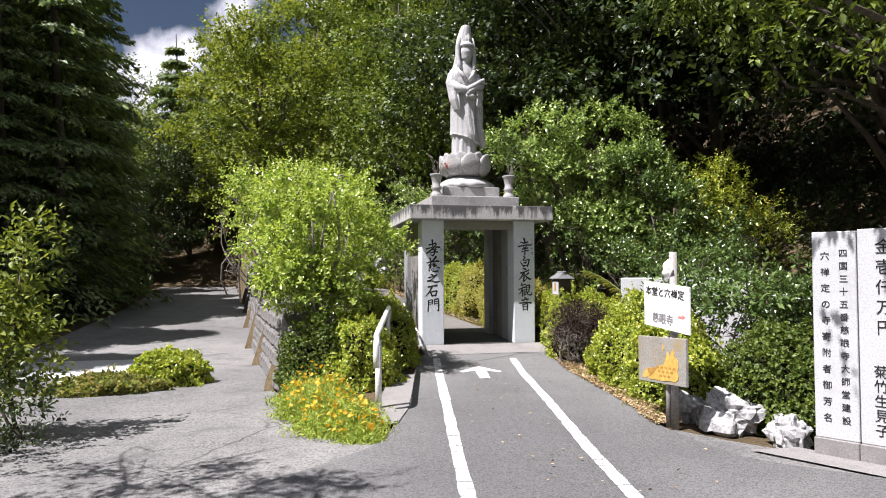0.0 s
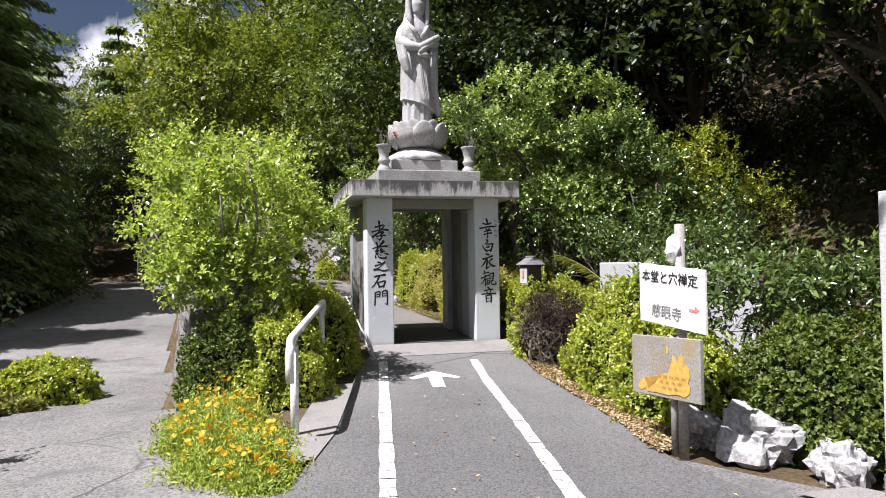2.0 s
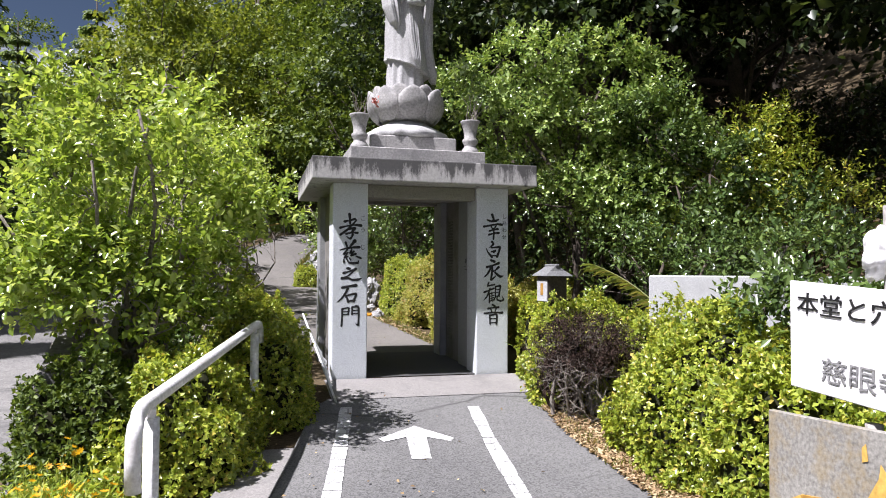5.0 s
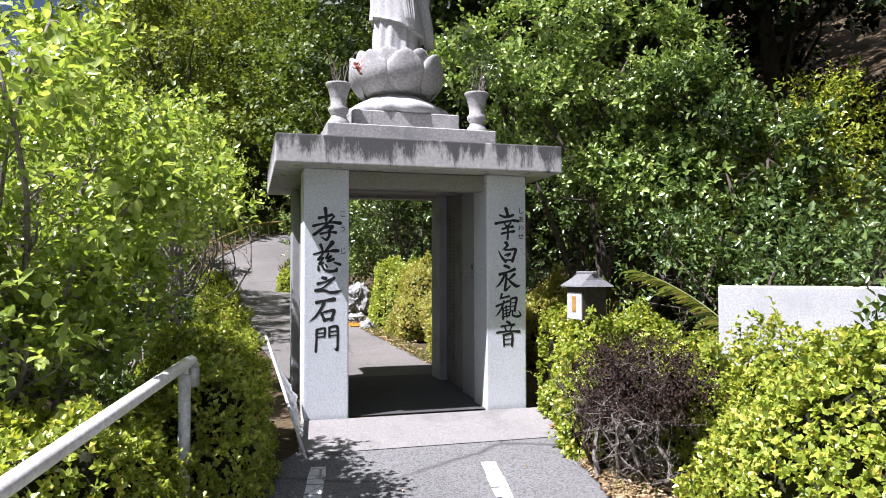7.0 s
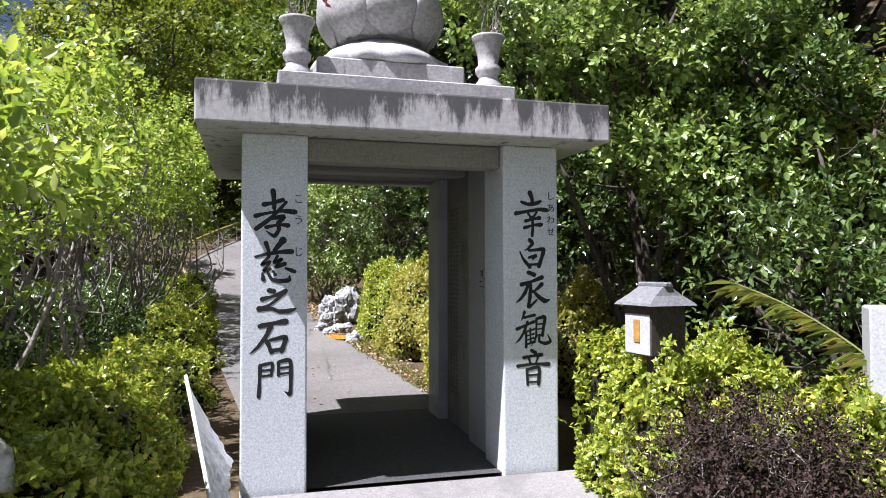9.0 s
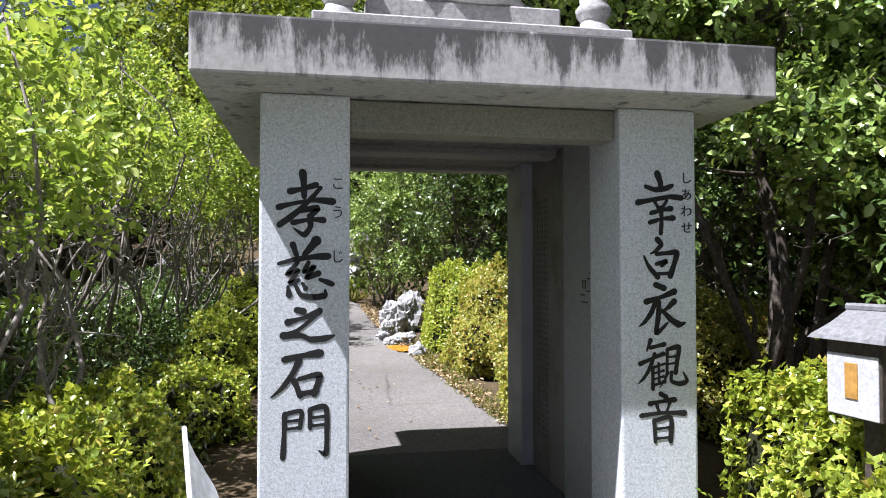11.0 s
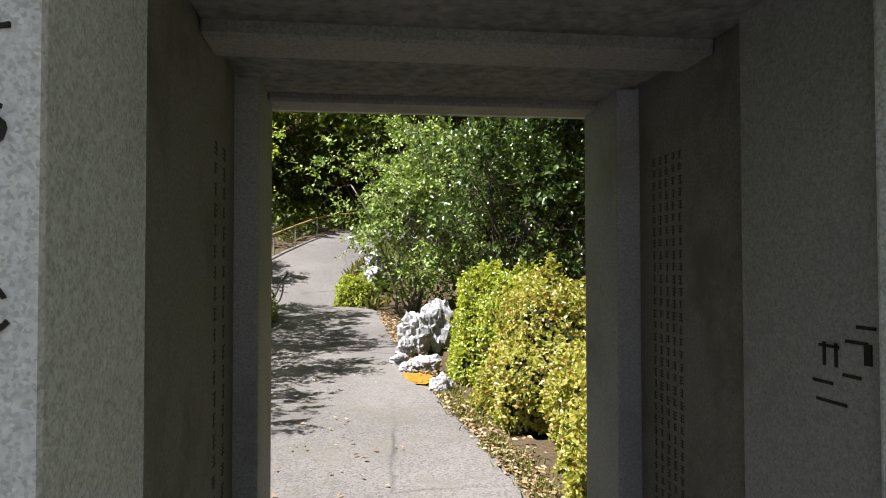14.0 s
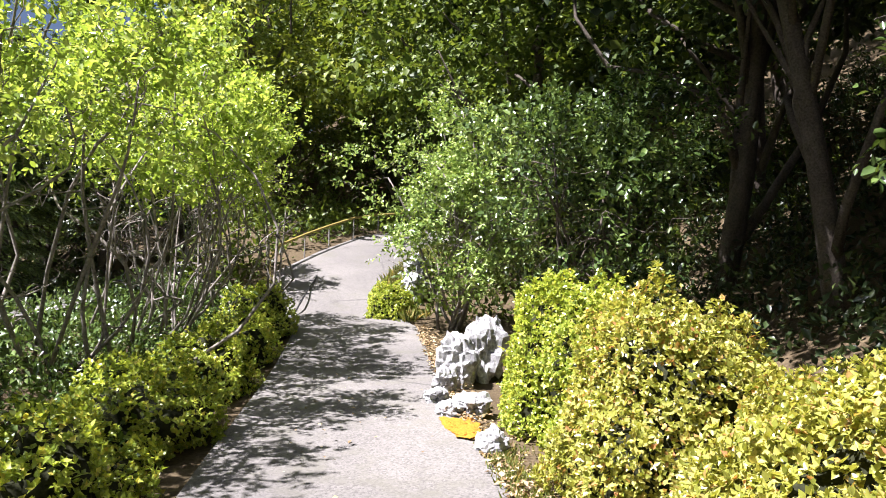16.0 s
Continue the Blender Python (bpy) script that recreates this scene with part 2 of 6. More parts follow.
def streaked(name):
    """Pale concrete with black weather streaks that run down from the top edge."""
    m, nt, b = mat_base(name, 0.9, 0, 0.25)
    co = nt.nodes.new("ShaderNodeTexCoord").outputs["Object"]
    base = ramp(nt, noise_tex(nt, 30, 8, 0.6, co), [(0.3, grey(0.34, 0.02)), (0.7, grey(0.5, 0.02))])
    st = noise_tex(nt, 9, 8, 0.75, co, (1, 1, 0.25))
    sep = nt.nodes.new("ShaderNodeSeparateXYZ")
    nt.links.new(co, sep.inputs[0])
    hi = nt.nodes.new("ShaderNodeMapRange")
    hi.inputs[1].default_value, hi.inputs[2].default_value, hi.inputs[3].default_value, hi.inputs[4].default_value = 2.15, 2.37, -0.07, 0.17
    nt.links.new(sep.outputs[2], hi.inputs[0])
    add = nt.nodes.new("ShaderNodeMath")
    nt.links.new(st, add.inputs[0])
    nt.links.new(hi.outputs[0], add.inputs[1])
    col = mix(nt, ramp(nt, add.outputs[0], [(0.47, (0, 0, 0)), (0.6, (0.9, 0.9, 0.9))]), base, grey(0.055))
    nt.links.new(col, b.inputs["Base Color"])
    bump(nt, b, st, 0.3, 0.006)
    return m


M_PAINT = white_paint("worn_road_paint")
M_SLAB = streaked("streaked_concrete")

# ---- mesh helpers ----
rng = np.random.default_rng(7)


def link(name, me, mat, parent=None, label=""):
    me.materials.append(mat)
    ob = new(name, me)
    if parent is not None:
        ob.parent = parent
    if label:
        ob["label"] = label
    return ob


def part(name, bm, mat, parent=None, label="", smooth=False):
    me = bpy.data.meshes.new(name)
    bm.to_mesh(me)
    bm.free()
    if smooth:
        me.polygons.foreach_set("use_smooth", [True] * len(me.polygons))
    return link(name, me, mat, parent, label)


def raw(name, verts, faces, mat, parent=None, label="", smooth=False):
    me = bpy.data.meshes.new(name)
    me.from_pydata(verts, [], faces)
    if smooth:
        me.polygons.foreach_set("use_smooth", [True] * len(me.polygons))
    me.update()
    return link(name, me, mat, parent, label)


def thing(name, label, category, group="", loc=(0, 0, 0)):
    e = new(name)
    e.location = loc
    e.empty_display_size = 0.1
    return tagged(e, label, category, group)


def bbox(x0, x1, y0, y1, z0, z1, bev=0.0, seg=1, bm=None):
    bm = bm or bmesh.new()
    m = Matrix.Translation(((x0 + x1) / 2, (y0 + y1) / 2, (z0 + z1) / 2)) @ Matrix.Diagonal((x1 - x0, y1 - y0, z1 - z0, 1))
    r = bmesh.ops.create_cube(bm, size=1, matrix=m)
    if bev:
        es = list({e for v in r["verts"] for e in v.link_edges})
        bmesh.ops.bevel(bm, geom=es, offset=bev, segments=seg, affect='EDGES', profile=0.6)
    return bm


def lathe(profile, seg=32, wob=None):
    """Rings from (r, z) pairs, closed at both ends. wob(angle, z) scales the radius."""
    vs, fs = [], []
    for r, z in profile:
        for k in range(seg):
            a = 2 * math.pi * k / seg
            w = wob(a, z) if wob else 1.0
            vs.append((r * w * math.cos(a), r * w * math.sin(a), z))
    n = len(profile)
    for i in range(n - 1):
        for k in range(seg):
            fs.append((i * seg + k, i * seg + (k + 1) % seg, (i + 1) * seg + (k + 1) % seg, (i + 1) * seg + k))
    fs.append(tuple(range(seg - 1, -1, -1)))
    fs.append(tuple((n - 1) * seg + k for k in range(seg)))
    return vs, fs


def tubes(paths, sides=6):
    """Tapered tubes: each path is a list of (x, y, z, r)."""
    vs, fs = [], []
    for path in paths:
        p = np.array(path, float)
        base = len(vs)
        for i in range(len(p)):
            d = p[min(i + 1, len(p) - 1), :3] - p[max(i - 1, 0), :3]
            d = d / (np.linalg.norm(d) + 1e-9)
            a = np.cross(d, (0.31, 0.9, 0.2) if abs(d[1]) < 0.8 else (1, 0, 0.1))
            a = a / np.linalg.norm(a)
            b = np.cross(d, a)
            for k in range(sides):
                w = 2 * math.pi * k / sides
                vs.append(tuple(p[i, :3] + p[i, 3] * (a * math.cos(w) + b * math.sin(w))))
        for i in range(len(p) - 1):
            for k in range(sides):
                fs.append((base + i * sides + k, base + i * sides + (k + 1) % sides, base + (i + 1) * sides + (k + 1) % sides, base + (i + 1) * sides + k))
        fs.append(tuple(base + k for k in range(sides - 1, -1, -1)))
        fs.append(tuple(base + (len(p) - 1) * sides + k for k in range(sides)))
    return vs, fs


def unit(a):
    return a / (np.linalg.norm(a, axis=1, keepdims=True) + 1e-9)


def blades(name, P, N, U, size, wide, mat, parent=None, fold=0.12, label=""):
    """One folded blade at each point: P base, U along it, N its face. size, an array, is its length."""
    n = len(P)
    U = unit(U)
    S = unit(np.cross(U, N))
    N = np.cross(S, U)
    L = size[:, None]
    q = 6 if wide >= 0.3 and name == "foliage" and size.mean() > 0.06 else 4
    V = np.empty((n, q, 3))
    V[:, 0] = P
    if q == 6:
        # a rounder leaf: two widths on either side of the fold
        V[:, 1] = P + U * L * 0.3 + S * L * wide * 0.85 + N * L * fold
        V[:, 2] = P + U * L * 0.68 + S * L * wide * 0.8 + N * L * fold * 0.8
        V[:, 3] = P + U * L - N * L * fold * 0.8
        V[:, 4] = P + U * L * 0.68 - S * L * wide * 0.8 + N * L * fold * 0.8
        V[:, 5] = P + U * L * 0.3 - S * L * wide * 0.85 + N * L * fold
        tri = [[0, 1, 2], [0, 2, 3], [0, 3, 4], [0, 4, 5]]
    else:
        V[:, 1] = P + U * L * 0.45 + S * L * wide + N * L * fold
        V[:, 2] = P + U * L - N * L * fold * 0.5
        V[:, 3] = P + U * L * 0.45 - S * L * wide + N * L * fold
        tri = [[0, 1, 2], [0, 2, 3]]
    i = np.arange(n)[:, None] * q
    F = np.concatenate([i + np.array([t]) for t in tri], 1).reshape(-1)
    m = len(F) // 3
    me = bpy.data.meshes.new(name)
    me.vertices.add(n * q)
    me.vertices.foreach_set("co", V.reshape(-1))
    me.loops.add(m * 3)
    me.loops.foreach_set("vertex_index", F.astype(np.int32))
    me.polygons.add(m)
    me.polygons.foreach_set("loop_start", np.arange(0, m * 3, 3, dtype=np.int32))
    me.update(calc_edges=True)
    me.validate()
    return link(name, me, mat, parent, label)


def sphere_dirs(n, up=0.0):
    d = rng.normal(size=(n, 3))
    d[:, 2] += up
    return unit(d)


def cloud(blobs, n, clumps=40, spread=0.2, inner=0.55, up=0.35, flat=0.75):
    """Points, outward ways and weights for leaves on uneven clumps over the blobs (x, y, z, rx, ry, rz)."""
    B = np.array(blobs, float)
    w = (B[:, 3] * B[:, 4] + B[:, 3] * B[:, 5] + B[:, 4] * B[:, 5])
    k = rng.choice(len(B), clumps * len(B), p=w / w.sum())
    cd = sphere_dirs(len(k), up)
    cr = rng.uniform(inner, 1.02, len(k)) ** 0.7
    C = B[k, :3] + cd * B[k, 3:] * cr[:, None]
    j = rng.integers(0, len(k), n)
    sc = B[k[j], 3:].mean(1, keepdims=True) * spread * rng.uniform(0.6, 1.5, len(k))[j][:, None]
    off = rng.normal(size=(n, 3))
    P = C[j] + off * sc * np.array([1, 1, flat])
    out = unit(unit(off) * 0.8 + cd[j] * 0.7)
    return P, out


def foliage(name, blobs, n, size, wide, mat, parent, clumps=40, spread=0.2, inner=0.55, up=0.35, lift=0.7, droop=0.0, label="", flat=0.75):
    """Leaves set in a spiral along short shoots, the shoots gathered in clumps over the blobs."""
    per = 8
    m = n // per
    P, out = cloud(blobs, m, clumps, spread, inner, up, flat)
    D = unit(out * 0.8 + rng.normal(size=(m, 3)) * 0.45 + np.array([0, 0, 0.35 - droop * 2]))
    L = size * rng.uniform(1.5, 3.6, (m, 1))
    A = unit(np.cross(D, rng.normal(size=(m, 3))))
    B = np.cross(D, A)
    Q, N, U, Z = [], [], [], []
    for k in range(per):
        s = 0.1 + 0.9 * k / (per - 1)
        w = 2.4 * k
        R = A * math.cos(w) + B * math.sin(w)
        Q.append(P + D * L * s + R * size * 0.08)
        U.append(D * (0.35 + 0.5 * s) + R * (1.0 - 0.45 * s) + rng.normal(size=(m, 3)) * 0.22 + np.array([0, 0, -droop]))
        N.append(D * 0.5 + np.array([0, 0, lift]) + rng.normal(size=(m, 3)) * 0.35)
        Z.append(size * rng.uniform(0.7, 1.25, m) * (1.1 - 0.4 * s))
    return blades(name, np.concatenate(Q), unit(np.concatenate(N)), unit(np.concatenate(U)), np.concatenate(Z), wide, mat, parent, label=label)


def bend(a, b, r0, r1, n=6, wob=0.08, lift=0.0):
    a, b = np.array(a, float), np.array(b, float)
    L = np.linalg.norm(b - a)
    ph = rng.normal(size=(2, 3)) * wob * L
    out = []
    for i in range(n):
        s = i / (n - 1)
        p = a + (b - a) * s + ph[0] * math.sin(math.pi * s) + ph[1] * 0.5 * math.sin(2 * math.pi * s) + np.array([0, 0, lift * L * math.sin(math.pi * s)])
        out.append((*p, r0 + (r1 - r0) * s))
    return out


# ---- the lie of the land ----
def path_z(y):
    return np.interp(y, [-30, -6, -4.2, -2.3, -1.2, -0.1, 2.2, 5.8, 7, 9.2, 13.4, 18.4, 22, 30], [-0.3, -0.26, -0.2, -0.17, -0.1, 0.0, 0.03, 0.24, 0.28, 0.36, 0.74, 2.35, 2.9, 4.0])


def road_z(y):
    return np.interp(y, [-30, -6, 3, 25, 60], [-0.3, -0.28, -0.3, 0.6, 3.0])


def wall_x(y):
    return np.interp(y, [-2.4, 3, 13, 25, 40], [-3.3, -3.9, -4.7, -5.9, -10])


def wall_top(y):
    return np.interp(y, [-2.4, -1, 3, 9, 13, 25], [0.5, 0.8, 0.95, 1.0, 1.25, 2.6])


def sm(t):
    t = np.clip(t, 0, 1)
    return t * t * (3 - 2 * t)


def land(x, y):
    x, y = np.asarray(x, float), np.asarray(y, float)
    p, r, wx = path_z(y), road_z(y), wall_x(y)
    bank = p + (np.maximum(wall_top(y) - 0.12 - p, 0)) * sm((-1.7 - x) / (-1.7 - wx + 1e-6)) * sm((y + 2.6) / 1.2)
    z = np.where(x > wx + 0.12, bank, r)
    s = sm((-2.0 - x) / 1.2)
    z = np.where(y < -2.4, p * (1 - s) + r * s, z)
    z = z + np.minimum(np.maximum(x - 3.0, 0) * 0.55, 16) * sm((y + 11) / 4)
    z = z + np.minimum(np.maximum(y - 24, 0) * 0.55, 30) * (0.25 + 0.75 * sm((x + 12) / 14))
    z = z + np.minimum(np.maximum(-13 - x, 0) * 0.3, 14)
    return z


def lz(x, y):
    return float(land(x, y))


def axis(fine0, fine1, step, far):
    a = list(np.arange(fine0, fine1 + 1e-6, step))
    lo, hi, s = [], [], step
    while a[0] - sum(lo) > -far:
        s *= 1.5
        lo.append(s)
    s = step
    while a[-1] + sum(hi) < far:
        s *= 1.5
        hi.append(s)
    return np.array([a[0] - sum(lo[:i + 1]) for i in range(len(lo))][::-1] + a + [a[-1] + sum(hi[:i + 1]) for i in range(len(hi))])


def sheet(name, xs, ys, zf, mat):
    X, Y = np.meshgrid(xs, ys)
    Z = zf(X, Y)
    n, m = X.shape
    i = np.arange(n * m).reshape(n, m)
    F = np.stack([i[:-1, :-1], i[:-1, 1:], i[1:, 1:], i[1:, :-1]], -1).reshape(-1, 4)
    return raw(name, np.stack([X, Y, Z], -1).reshape(-1, 3).tolist(), F.tolist(), mat, smooth=True)


ground = sheet("ground", axis(-14, 8, 0.3, 600), axis(-14, 26, 0.3, 600), lambda X, Y: land(X, Y) - 0.02, M_SOIL)
tagged(ground, "dark soil strewn with fallen leaves under the trees", "ground", kind="structure")


def strip(name, ys, left, right, mat, lift=0.01, cols=14, label="", category="road"):
    vs, fs = [], []
    for y in ys:
        for c in range(cols + 1):
            x = left(y) + (right(y) - left(y)) * c / cols
            vs.append((x, y, float(STRIP_Z(x, y)) + lift))
    w = cols + 1
    for i in range(len(ys) - 1):
        for c in range(cols):
            fs.append((i * w + c, i * w + c + 1, (i + 1) * w + c + 1, (i + 1) * w + c))
    ob = raw(name, vs, fs, mat, smooth=True)
    return tagged(ob, label, category, kind="structure")


def ip(ys, xs):
    return lambda y: float(np.interp(y, ys, xs))


def STRIP_Z(x, y):
    p, r = path_z(y), road_z(y)
    if y < -2.4:
        s = sm((-2.0 - x) / 1.2)
        return p * (1 - s) + r * s
    return p if x > float(wall_x(y)) + 0.1 else r


strip("road", np.arange(-40, -2.39, 0.4), ip([-40, -5, -2.4], [-18, -13, -12]), ip([-40, -12, -9, -7.6, -7, -5.6, -5.3, -4.2, -2.4], [8, 5.5, 3.2, 1.9, 1.3, 0.4, -2.4, -2.75, -3.25]), M_OLDROAD, 0.012, 30, "worn light grey asphalt forecourt with cracks")
strip("road", np.arange(-2.4, 45, 0.5), ip([-2.4, 2, 4, 13, 25, 45], [-12, -11, -8.2, -8.5, -9.6, -18]), lambda y: float(wall_x(y)) - 0.02, M_OLDROAD, 0.012, 16, "grey lane running on into deep shade below a stone wall")
PL = ip([-12, -9.5, -6.6, -5.5, -4.3, -1.0, -0.7], [-9, -6.4, -3.6, -2.35, -1.95, -1.25, -1.05])
PR = ip([-12, -9.5, -7.4, -6.6, -5.5, -4.6, -2, -0.7], [3.4, 2.4, 1.2, 0.45, 0.32, 0.48, 0.76, 1.0])
strip("path", np.arange(-12, -0.69, 0.22), PL, PR, M_ASPHALT, 0.018, 12, "dark asphalt path marked with white lines", "path")
BL = ip([1.9, 5, 8, 12, 13.6, 15.5, 17, 18.5, 20.5], [-0.98, -1.35, -1.5, -1.75, -2.45, -2.75, -2.05, -1.1, 0.4])
BR = ip([1.9, 3.5, 5.5, 8, 12, 13.4, 15, 17, 18.5, 20.5], [0.9, 0.72, 0.5, 0.32, 0.12, -0.3, -0.5, 0.3, 1.3, 2.8])
strip("path", np.arange(2.0, 20.5, 0.25), BL, BR, M_BACKPATH, 0.018, 12, "pale worn concrete path rising between bushes", "path")
# ---- stone gate ----
gate = thing("stone_gate", "grey granite gate with a weather-streaked concrete roof slab", "gate")


def lettering(text, size, pos, mat, parent, rot=(90, 0, 0), step=None, squeeze=1.0, label="", depth=0.002):
    """A column (step downwards) or a row of characters, each a flat mesh standing on the parent's face."""
    m = pose(*pos, *rot)
    for i, ch in enumerate(text):
        cu = bpy.data.curves.new("character", 'FONT')
        cu.body, cu.size, cu.align_x, cu.align_y, cu.extrude = ch, size, 'CENTER', 'CENTER', depth
        cu.resolution_u = 3
        tmp = bpy.data.objects.new("character", cu)
        me = bpy.data.meshes.new_from_object(tmp)
        dx, dy = (0, -step * i) if step else (i * size, 0)
        vs = [tuple(m @ Vector(((v.co.x + dx) * squeeze, v.co.y + dy, v.co.z))) for v in me.vertices]
        fs = [tuple(q.vertices) for q in me.polygons]
        bpy.data.objects.remove(tmp)
        bpy.data.curves.remove(cu)
        bpy.data.meshes.remove(me)
        raw("character", vs, fs, mat, parent, label)


# brush strokes of the large characters: each a run of (across, up, half width) in hundredths of a character
STROKES = {
    "孝": [[(-6, 54, 7), (-4, 36, 7), (-3, 12, 5)], [(-27, 21, 6), (-4, 26, 5), (17, 33, 6)], [(-46, -7, 6), (-20, 0, 4), (15, 6, 5), (46, 4, 7)], [(25, 28, 4), (10, 10, 5), (-15, -15, 6), (-45, -38, 6)],
          [(-12, -13, 5), (20, -8, 7), (8, -22, 5)], [(6, -22, 5), (8, -40, 6), (-3, -55, 6), (-22, -43, 1)], [(-22, -34, 5), (8, -28, 4), (30, -29, 6)]],
    "慈": [[(-22, 43, 6), (-16, 26, 5)], [(18, 50, 9), (10, 40, 8), (-2, 26, 5)], [(-46, 10, 3), (-20, 17, 5), (15, 22, 6), (38, 23, 7)], [(-14, 12, 4), (-31, -9, 5), (-12, -1, 4), (-27, -24, 5), (-12, -19, 4)],
          [(5, 12, 4), (-3, -5, 4), (15, 5, 5), (1, -15, 4), (22, -7, 6)], [(-30, -30, 3), (-28, -44, 6)], [(-18, -26, 3), (-8, -44, 5), (12, -49, 7), (33, -46, 6), (34, -36, 2)], [(-5, -25, 3), (0, -33, 5)], [(25, -18, 3), (36, -22, 6), (46, -26, 5)]],
    "之": [[(-14, 26, 6), (-4, 24, 7)], [(-30, 5, 6), (-5, 12, 4), (22, 22, 7)], [(24, 24, 6), (5, 5, 4), (-15, -10, 4), (-35, -18, 5)], [(-37, -18, 7), (-8, -18, 5), (10, -25, 6), (32, -24, 7), (50, -19, 2)]],
    "石": [[(-35, 26, 6), (0, 33, 6), (25, 36, 8)], [(-10, 24, 6), (-22, 0, 6), (-40, -24, 5), (-58, -39, 1)], [(-18, -12, 6), (-8, -36, 6)], [(-10, -8, 4), (25, -2, 7), (16, -34, 6)], [(-8, -34, 6), (20, -30, 5)]],
    "門": [[(-34, 32, 5), (-35, -4, 5), (-37, -42, 5)], [(-32, 33, 4), (-6, 37, 5), (-8, 8, 4)], [(-32, 20, 3), (-8, 22, 3)], [(-32, 7, 3), (-8, 9, 3)], [(9, 38, 5), (9, 8, 4)], [(9, 40, 4), (36, 42, 6), (38, -10, 5), (36, -38, 6), (24, -32, 1)], [(10, 25, 3), (34, 27, 3)], [(10, 11, 3), (34, 13, 3)]],
    "幸": [[(-7, 56, 7), (-1, 40, 7), (0, 25, 5)], [(-31, 31, 4), (-12, 25, 6), (10, 28, 7), (24, 34, 4)], [(-47, 0, 6), (-15, 6, 5), (20, 12, 6), (42, 10, 6)], [(-12, 1, 4), (-6, -9, 4)], [(12, 4, 4), (3, -9, 4)],
          [(-20, -20, 5), (2, -14, 4), (20, -11, 6)], [(-23, -38, 5), (2, -31, 4), (25, -29, 6)], [(0, -10, 5), (1, -35, 5), (-1, -58, 5)]],
    "白": [[(-8, 36, 6), (0, 26, 6), (-12, 14, 4), (-23, 8, 1)], [(-36, 4, 2), (-26, -16, 5), (-8, -36, 6)], [(-10, 8, 4), (15, 10, 5), (32, 11, 7), (26, -12, 6), (18, -34, 6)], [(-10, -11, 4), (10, -6, 6), (0, -15, 3)], [(-6, -30, 4), (20, -29, 4)]],
    "衣": [[(-12, 48, 6), (4, 42, 7)], [(-32, 16, 6), (0, 25, 5), (26, 35, 7)], [(-12, 18, 5), (-22, -5, 6), (-35, -22, 5), (-48, -32, 1)], [(-6, 15, 5), (-8, -15, 6), (-12, -44, 6), (4, -32, 4), (12, -24, 2)], [(25, 16, 7), (12, 4, 5), (0, -4, 3)], [(0, 0, 3), (18, -18, 7), (35, -28, 8), (48, -25, 2)]],
    "観": [[(-24, 46, 5), (-32, 26, 2)], [(-24, 32, 4), (4, 38, 5)], [(-45, 2, 5), (-20, 12, 4), (2, 20, 5)], [(-16, 20, 4), (-25, -5, 5), (-38, -25, 4), (-50, -36, 1)], [(-20, -10, 4), (-20, -46, 4)], [(-8, 2, 3), (-7, -34, 3)], [(-20, -6, 3), (4, 1, 3)], [(-18, -17, 2), (2, -12, 3)], [(-18, -28, 2), (2, -23, 3)], [(-20, -40, 3), (4, -33, 4)],
          [(10, 26, 4), (9, -14, 3)], [(10, 28, 4), (34, 32, 6), (30, 5, 5), (27, -16, 5)], [(10, 13, 2), (28, 15, 3)], [(10, 0, 2), (26, 2, 3)], [(10, -16, 4), (4, -30, 3), (-6, -44, 1)], [(18, -16, 4), (18, -32, 4), (34, -38, 6), (50, -33, 5), (42, -14, 1)]],
    "音": [[(-4, 46, 5), (6, 40, 6)], [(-26, 28, 5), (0, 32, 4), (24, 34, 6)], [(-12, 24, 4), (-8, 12, 4)], [(14, 28, 4), (8, 12, 3)], [(-44, 6, 5), (0, 10, 4), (44, 8, 6)], [(-18, -4, 5), (-16, -44, 4)], [(-16, -4, 4), (16, 0, 6), (15, -44, 5)], [(-14, -20, 3), (12, -18, 3)], [(-14, -38, 3), (14, -37, 3)]],
}


